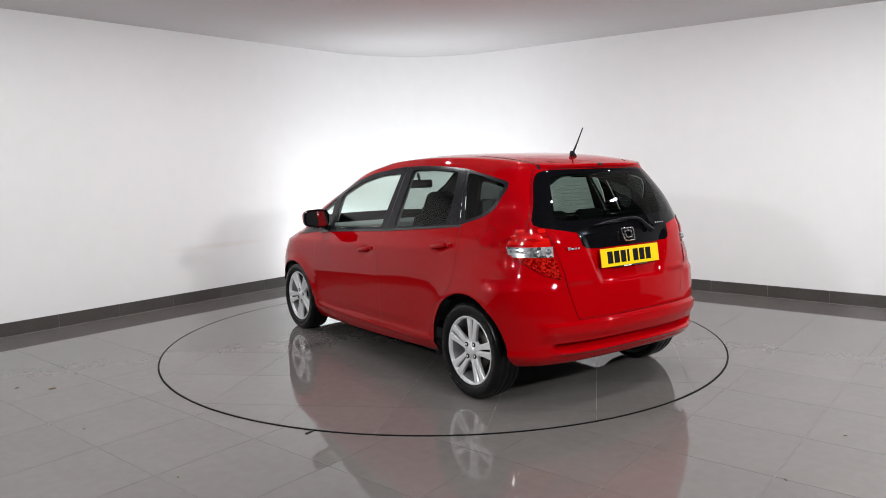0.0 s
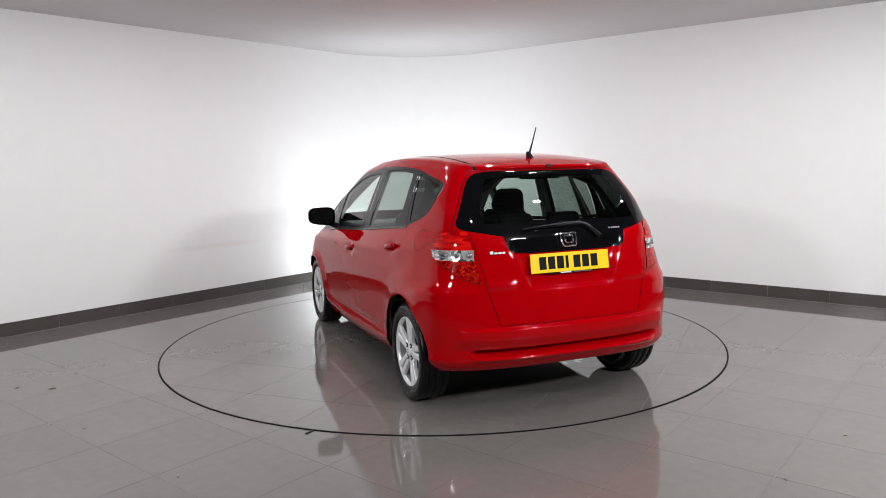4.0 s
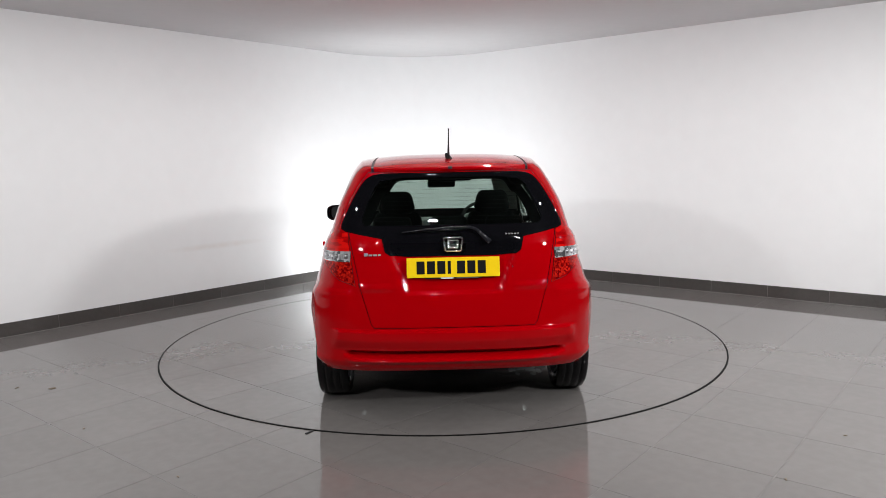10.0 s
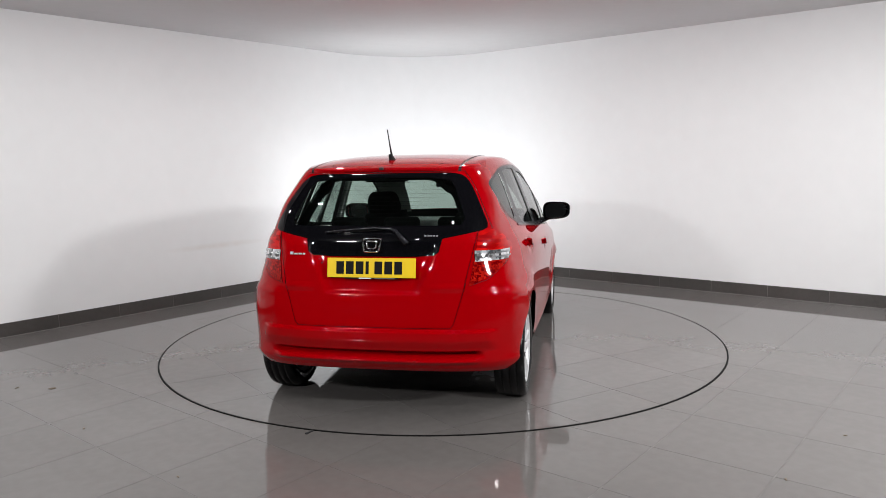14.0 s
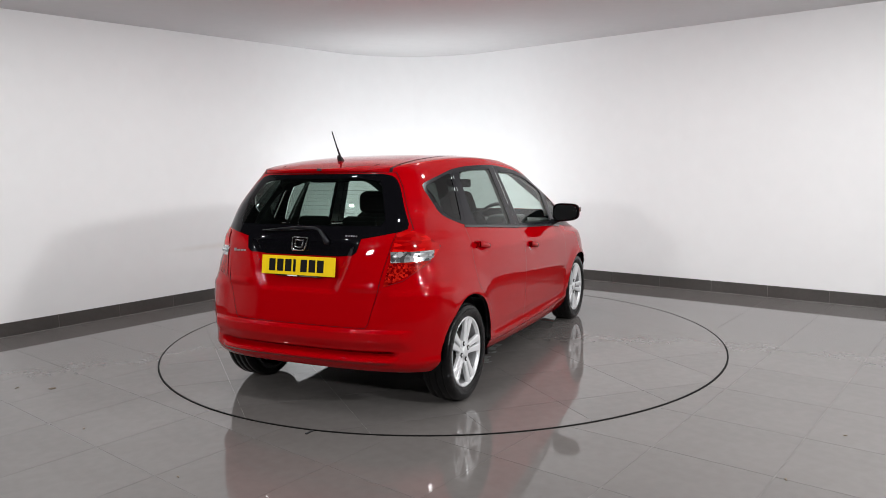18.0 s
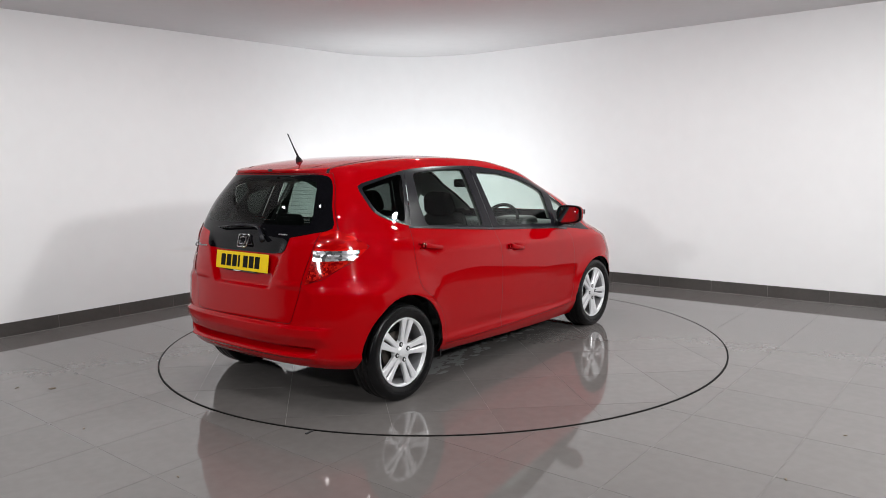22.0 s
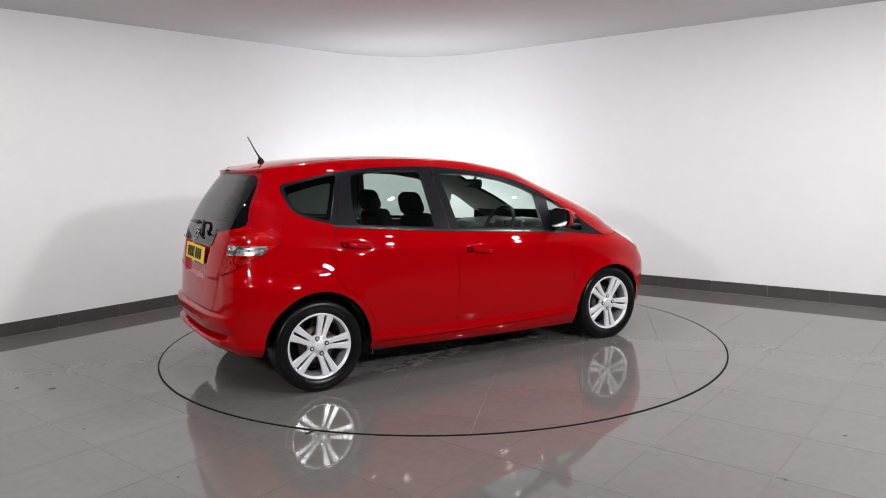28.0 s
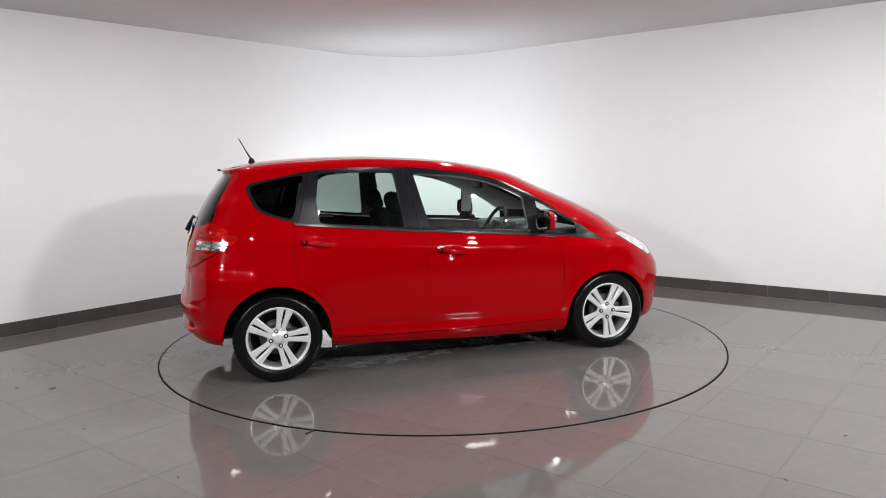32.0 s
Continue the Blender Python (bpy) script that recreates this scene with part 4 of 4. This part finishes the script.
        rows.append([ring.verts.new(((0.175 + 0.015 * math.cos(b)) * math.cos(a), (0.175 + 0.015 * math.cos(b)) * math.sin(a), 0.015 * math.sin(b))) for b in [2 * math.pi * k / 8 for k in range(8)]])
    for p, q in zip(rows, rows[1:] + rows[:1]):
        for k in range(8):
            ring.faces.new((p[k], q[k], q[(k + 1) % 8], p[(k + 1) % 8]))
    ring.transform(wheel_m)
    sw = finish("steering_wheel", ring, CABIN, c, "black three-spoke steering wheel")
    sp = join_bm(box_bm(-0.06, 0.06, -0.06, 0.06, -0.03, 0.02, 0.02), box_bm(-0.02, 0.02, -0.17, 0.17, -0.012, 0.006, 0.004), box_bm(-0.17, 0.0, -0.02, 0.02, -0.012, 0.006, 0.004))
    sp.transform(wheel_m)
    finish("steering_hub", sp, CABIN, sw)
    mir = box_bm(MIRX - 0.015, MIRX + 0.015, -0.12, 0.12, MIRZ - 0.035, MIRZ + 0.035, 0.018, 3)
    m = finish("interior_mirror", mir, CABIN, c, "black rear-view mirror")
    finish("mirror_stalk", tube_bm([(MIRX, 0, MIRZ), (MIRX + 0.04, 0, MIRZ + 0.09)], [0.012, 0.012], 8), CABIN, m)
    for side in (1, -1):
        door_mirror(c, side)
        mf = box_bm(0.372, 0.384, 0.70 * side, 0.80 * side, 0.185, 0.30, 0.003)
        finish("mud_flap", mf, MATT_BLACK, c)
    finish("high_brake_lamp", box_bm(-0.235, -0.17, -0.13, 0.13, 1.345, 1.385, 0.01), GLOSS_BLACK, c, "black high brake lamp housing inside the rear window")
    lines = [tube_bm([(skin_x(y, z) + 0.006, y, z) for y in np.linspace(-0.5 + (z - 1.15) * 0.45, 0.5 - (z - 1.15) * 0.45, 15)], [0.0008] * 15, 4) for z in np.linspace(1.13, 1.345, 11)]
    finish("heater_lines", join_bm(*lines), CABIN, tailgate, "thin heating wires of the rear window")
    # tail fittings
    plate(tailgate)
    wiper(tailgate)
    emblem(tailgate)
    antenna(c)
    finish("washer_jet", box_bm(-0.325, -0.30, -0.012, 0.012, 1.418, 1.434, 0.004), MATT_BLACK, c)
    for o in c.children:
        o.location = Vector(o.location) + AXLE
    return c


def skin_y(x, z):
    """Half width of the body at the side."""
    n = len(HOOPS)
    best = None
    for h in pchip(np.arange(n), np.array(HOOPS), np.linspace(0, n - 1, 120)):
        zr, zm, zf, crown, xr, lr, nr, w, tr, xf, lf, nf, tf = h
        zz = zr * (x - 1) * (x - xf) / ((xr - 1) * (xr - xf)) + zm * (x - xr) * (x - xf) / ((1 - xr) * (1 - xf)) + zf * (x - xr) * (x - 1) / ((xf - xr) * (xf - 1))
        if best is None or abs(zz - z) < best[0]:
            best = (abs(zz - z), w * (1 - tr * max(0, (0.9 - x) / 1.2) ** 2 - tf * max(0, (x - 1.4) / 1.4) ** 2))
    return best[1]


def skin_x(y, z):
    """Rear face of the body at half width y and height z."""
    n = len(HOOPS)
    h = min(pchip(np.arange(n), np.array(HOOPS), np.linspace(0, n - 1, 200)), key=lambda q: abs(q[0] - z))
    xr, lr, nr, w, tr = h[4], h[5], h[6], h[7], h[8]
    wl = w * (1 - tr * ((0.9 - xr) / 1.2) ** 2)
    return xr + lr * (1 - (1 - min(0.999, abs(y) / wl) ** nr) ** (1 / nr))


def door_handle(parent, x0, z0, x1, z1, side):
    """A bowed strap over the hollow in the door, with a short fixed end piece."""
    y = skin_y((x0 + x1) / 2, (z0 + z1) / 2)
    rows, n = [], 18
    bm = bmesh.new()
    for k in range(n + 1):
        u = k / n
        taper = min(1.0, math.sin(math.pi * min(0.5, max(0.03, min(u, 1 - u) * 5))))
        bow = 0.021 * math.sin(math.pi * (0.08 + 0.84 * u)) ** 0.45
        cx, cz = x0 + u * (x1 - x0), z0 + u * (z1 - z0)
        hz, hy = 0.0155 * (0.55 + 0.45 * taper), 0.008 * (0.4 + 0.6 * taper)
        ring = []
        for q in range(12):
            a = 2 * math.pi * q / 12
            ca, sa = math.cos(a), math.sin(a)
            ring.append(bm.verts.new((cx, side * (y + bow - 0.004 + hy * math.copysign(abs(ca) ** 0.7, ca)), cz + hz * math.copysign(abs(sa) ** 0.7, sa))))
        rows.append(ring)
    for a, b in zip(rows, rows[1:]):
        for q in range(12):
            bm.faces.new((a[q], a[(q + 1) % 12], b[(q + 1) % 12], b[q]))
    bm.faces.new(rows[0])
    bm.faces.new(rows[-1][::-1])
    bmesh.ops.recalc_face_normals(bm, faces=bm.faces[:])
    h = finish("door_handle", bm, RED, parent, "red pull handle")
    cap = box_bm(x0 - 0.034, x0 - 0.002, side * (y - 0.006), side * (y + 0.012), z0 - 0.013, z0 + 0.015, 0.007, 3)
    finish("handle_end", cap, RED, h)


def mirror_ring(bm, x, k, side, n=36, tilt=-0.012):
    """Rounded rectangle of the mirror's housing at x, scaled by k."""
    out = []
    for i in range(n):
        a = 2 * math.pi * i / n
        ca, sa = math.cos(a), math.sin(a)
        u, v = math.copysign(abs(ca) ** 0.55, ca) * k, math.copysign(abs(sa) ** 0.55, sa) * k
        out.append(bm.verts.new((x + tilt * u, side * (0.902 + 0.116 * u), 1.016 + 0.075 * v * (1 - 0.10 * u) + 0.006 * u)))
    return out


def shell_bm(rows, cap=True):
    bm, rings = rows
    for a, b in zip(rings, rings[1:]):
        for i in range(len(a)):
            j = (i + 1) % len(a)
            bm.faces.new((a[i], a[j], b[j], b[i]))
    if cap:
        bm.faces.new(rings[-1])
    bmesh.ops.recalc_face_normals(bm, faces=bm.faces[:])
    return bm


def door_mirror(parent, side):
    bm = bmesh.new()
    rings = [mirror_ring(bm, x, k, side) for x, k in ((1.922, 0.80), (1.912, 0.85), (1.907, 0.92), (1.911, 0.985), (1.919, 1.0), (1.926, 1.0))]
    m = finish("door_mirror", shell_bm((bm, rings), False), GLOSS_BLACK, parent, "door mirror with black back and red cap")
    red = bmesh.new()
    rings = [mirror_ring(red, x, k, side) for x, k in ((1.926, 1.0), (1.952, 0.98), (1.969, 0.90), (1.978, 0.77), (1.984, 0.55), (1.986, 0.25))]
    finish("mirror_cap", shell_bm((red, rings)), RED, m, "red mirror cap")
    g = bmesh.new()
    g.faces.new(mirror_ring(g, 1.919, 0.82, side, 36, 0.024))
    bmesh.ops.recalc_face_normals(g, faces=g.faces[:])
    finish("mirror_glass", g, MIRROR, m)
    finish("mirror_arm", tube_bm([(1.955, side * 0.74, 0.928), (1.955, side * 0.80, 0.936), (1.952, side * 0.85, 0.962)], [0.03, 0.022, 0.02], 12), BLACK_TRIM, m)
    bits = box_bm(1.938, 1.964, side * 0.965, side * 1.0105, 1.028, 1.052, 0.008, 3)
    finish("indicator", bits, LAMP_CLEAR, m, "clear side indicator")


def tail_matrix(y, z, slope=None):
    """A frame on the tail at (y, z): its x to the car's right as seen from behind, its y up the panel, its z backwards."""
    e = 0.02
    a, b = skin_x(y, z + e), skin_x(y, z - e)
    up = Vector((a - b, 0, 2 * e)).normalized()
    right = Vector((0, -1, 0))
    out = right.cross(up)
    m = Matrix((right, up, out)).transposed().to_4x4()
    return Matrix.Translation((skin_x(y, z), y, z)) @ m


def plate(parent):
    m = Matrix.Translation((-0.549, 0.002, 0.872)) @ tail_matrix(0, 0.872).to_3x3().to_4x4()
    b = box_bm(-0.26, 0.26, -0.0555, 0.0555, 0.012, 0.018, 0.002)
    b.transform(m)
    p = finish("number_plate", b, YELLOW, parent, "yellow rear number plate with dark characters", smooth=False)
    back = box_bm(-0.19, 0.19, -0.045, 0.045, -0.004, 0.0125, 0.003)
    back.transform(m)
    finish("plate_holder", back, INK, p, smooth=False)
    x = -0.205
    for k in range(7):
        bar = box_bm(x, x + (0.045 if k != 3 else 0.018), -0.036, 0.036, 0.018, 0.0195)
        bar.transform(m)
        finish("plate_bar", bar, INK, p, smooth=False)
        x += 0.058 if k != 3 else 0.052
    strip = box_bm(-0.16, 0.16, -0.0635, -0.0545, 0.010, 0.017, 0.002)
    strip.transform(m)
    finish("plate_surround", strip, INK, p, smooth=False)
    for a, w in ((-0.07, 0.07), (0.02, 0.12)):
        bar = box_bm(a, a + w, -0.0625, -0.0565, 0.017, 0.0178)
        bar.transform(m)
        finish("dealer_bar", bar, WHITE_INK if w < 0.1 else BRAKE, p, smooth=False)


def wiper(parent):
    pts = [(0.279, 1.072), (0.15, 1.085), (0.0, 1.096), (-0.10, 1.092), (-0.135, 1.08), (-0.205, 1.012)]
    p3 = [(skin_x(y, z) - 0.03, y, z) for y, z in pts]
    w = finish("rear_wiper", tube_bm(p3, [0.004, 0.006, 0.008, 0.010, 0.011, 0.017], 10), PILLAR, parent, "black rear wiper arm")
    finish("wiper_blade", tube_bm([(skin_x(y, z) - 0.012, y, z) for y, z in ((0.285, 1.068), (0.12, 1.078), (-0.05, 1.082))], [0.006, 0.008, 0.006], 8), RUBBER, w)


def emblem(parent):
    m = Matrix.Translation((-0.006, 0, 0)) @ tail_matrix(0, 1.0)
    bits = []
    ring = [(-0.054, 0.03), (-0.046, 0.037), (0.046, 0.037), (0.054, 0.03), (0.043, -0.034), (0.034, -0.041), (-0.034, -0.041), (-0.043, -0.034)]
    for (x0, y0), (x1, y1) in zip(ring, ring[1:] + ring[:1]):
        bits.append(tube_bm([(x0, y0, 0.008), (x1, y1, 0.008)], [0.0052, 0.0052], 8))
    for (x0, y0), (x1, y1) in zip(ring, ring[1:] + ring[:1]):
        bits.append(tube_bm([(x0 * 0.55, y0 * 0.55, 0.009), (x1 * 0.55, y1 * 0.55, 0.009)], [0.0055, 0.0055], 8))
    e = join_bm(*bits)
    e.transform(m)
    finish("emblem", e, CHROME, parent, "small plain chrome emblem")
    m = Matrix.Translation((-0.002, 0, 0)) @ tail_matrix(0.44, 0.947)
    bar = join_bm(*[box_bm(x, x + 0.020, -0.005, 0.005 if k else 0.012, 0.0, 0.003, 0.001) for k, x in enumerate((-0.06, -0.034, -0.008, 0.018, 0.042))])
    bar.transform(m)
    finish("badge_bar", bar, BARREL, parent, "chrome badge bars", smooth=False)
    m = Matrix.Translation((-0.001, 0, 0)) @ tail_matrix(-0.34, 1.05)
    bar = join_bm(*[box_bm(x, x + 0.011, -0.004, 0.004, 0.001, 0.003) for x in (-0.042, -0.024, -0.008, 0.008, 0.024)])
    bar.transform(m)
    finish("badge_bar", bar, SATIN, parent, "small silver badge bars", smooth=False)


def antenna(parent):
    base = lathe_bm([(0.0, -0.03), (0.02, -0.03), (0.024, -0.015), (0.019, 0.012), (0.008, 0.03), (0.0, 0.032)], 20)
    base.transform(Matrix.Translation((-0.075, 0, 1.482)) @ Matrix.Rotation(radians(62), 4, "X") @ Matrix.Diagonal((1.15, 1.1, 0.85, 1)))
    a = finish("roof_antenna", base, BLACK_TRIM, parent, "black roof antenna leaning back")
    finish("antenna_rod", tube_bm([(-0.07, 0, 1.49), (-0.115, 0, 1.568), (-0.161, 0, 1.658)], [0.008, 0.0045, 0.0035], 8), MATT_BLACK, a)


def patch_bm(r, wob, n=26, seed=0, z=0.0, sx=1.0, sy=1.0, turn=0.0, thick=0.0012):
    rnd = random.Random(seed)
    ph = [rnd.uniform(0, 6.28) for _ in range(5)]
    pts = []
    for i in range(n):
        a = 2 * math.pi * i / n
        q = r * (1 + wob * sum(math.sin((k + 2) * a + ph[k]) / (k + 1.5) for k in range(5)))
        u, v = q * sx * math.cos(a), q * sy * math.sin(a)
        pts.append((u * math.cos(turn) - v * math.sin(turn), u * math.sin(turn) + v * math.cos(turn)))
    return prism_bm(pts, z, z + thick)


def build_small(table):
    """Wet marks below the car that turn with the table, and crumbs on the floor."""
    rnd = random.Random(4)
    bits = []
    for x, y, r, n in ((0.44, -0.52, 0.09, 60), (0.62, -0.46, 0.10, 60), (0.85, -0.50, 0.12, 40), (1.15, -0.36, 0.18, 46), (1.75, -0.30, 0.18, 40)):
        for _ in range(n):
            px, py = x + rnd.gauss(0, r), y + rnd.gauss(0, r * 0.5)
            b = patch_bm(rnd.uniform(0.004, 0.028), 0.35, 14, rnd.random(), 0.0002, rnd.uniform(1, 2.4), 1.0, rnd.uniform(-0.4, 0.4), rnd.uniform(0.0003, 0.0006))
            b.transform(Matrix.Translation((px + AXLE.x, py + AXLE.y, 0)))
            bits.append(b)
    w = finish("wet_mark", join_bm(*bits), WATER, table, "small wet drips on the tiles, their bright sheen put into the colour", smooth=False)
    w["kind"] = "stuff"
    for k, (x, y, r, stretch, c) in enumerate(((-2.633, -1.257, 0.016, 1.5, LEAF), (-2.885, -1.228, 0.008, 1.5, LEAF), (-1.276, -2.69, 0.006, 1.6, LEAF), (2.1, -2.35, 0.006, 1.3, LEAF), (1.55, -2.85, 0.007, 1.4, LEAF), (-2.05, -2.02, 0.006, 1.2, LEAF))):
        crumb = finish("leaf_scrap" if k == 0 else "crumb", patch_bm(r, 0.4, 18, k, -0.004, stretch, 0.8, k * 1.1, 0.004), c, smooth=False, loc=(x, y, 0))
        tagged(crumb, "small dry brown leaf scrap on the tiles" if k == 0 else "tiny crumb of dirt lying on the floor tiles", "leaf" if k == 0 else "crumb", "crumbs on the floor" if k else "")
    tab = finish("lifting_tab", box_bm(-0.028, 0.028, -0.006, 0.006, -0.004, 0.003, 0.002), MATT_BLACK, loc=(-0.745, -2.155, 0))
    tab.rotation_euler = (0, 0, radians(55))
    tagged(tab, "short black strip beside the turntable gap", "strip")


floor = build_room()
build_skirting()
turntable = build_turntable()
car = build_car()
build_small(turntable)
build_floor_tiles(floor)


def motions():
    rows = []
    for k in range(17):
        t = 2.0 * k
        rows.append((t, pose(0, 0, 0, 0, 0, TURN_START + TURN_RATE * t)))
    walk(car, rows)
    walk(turntable, rows)


motions()
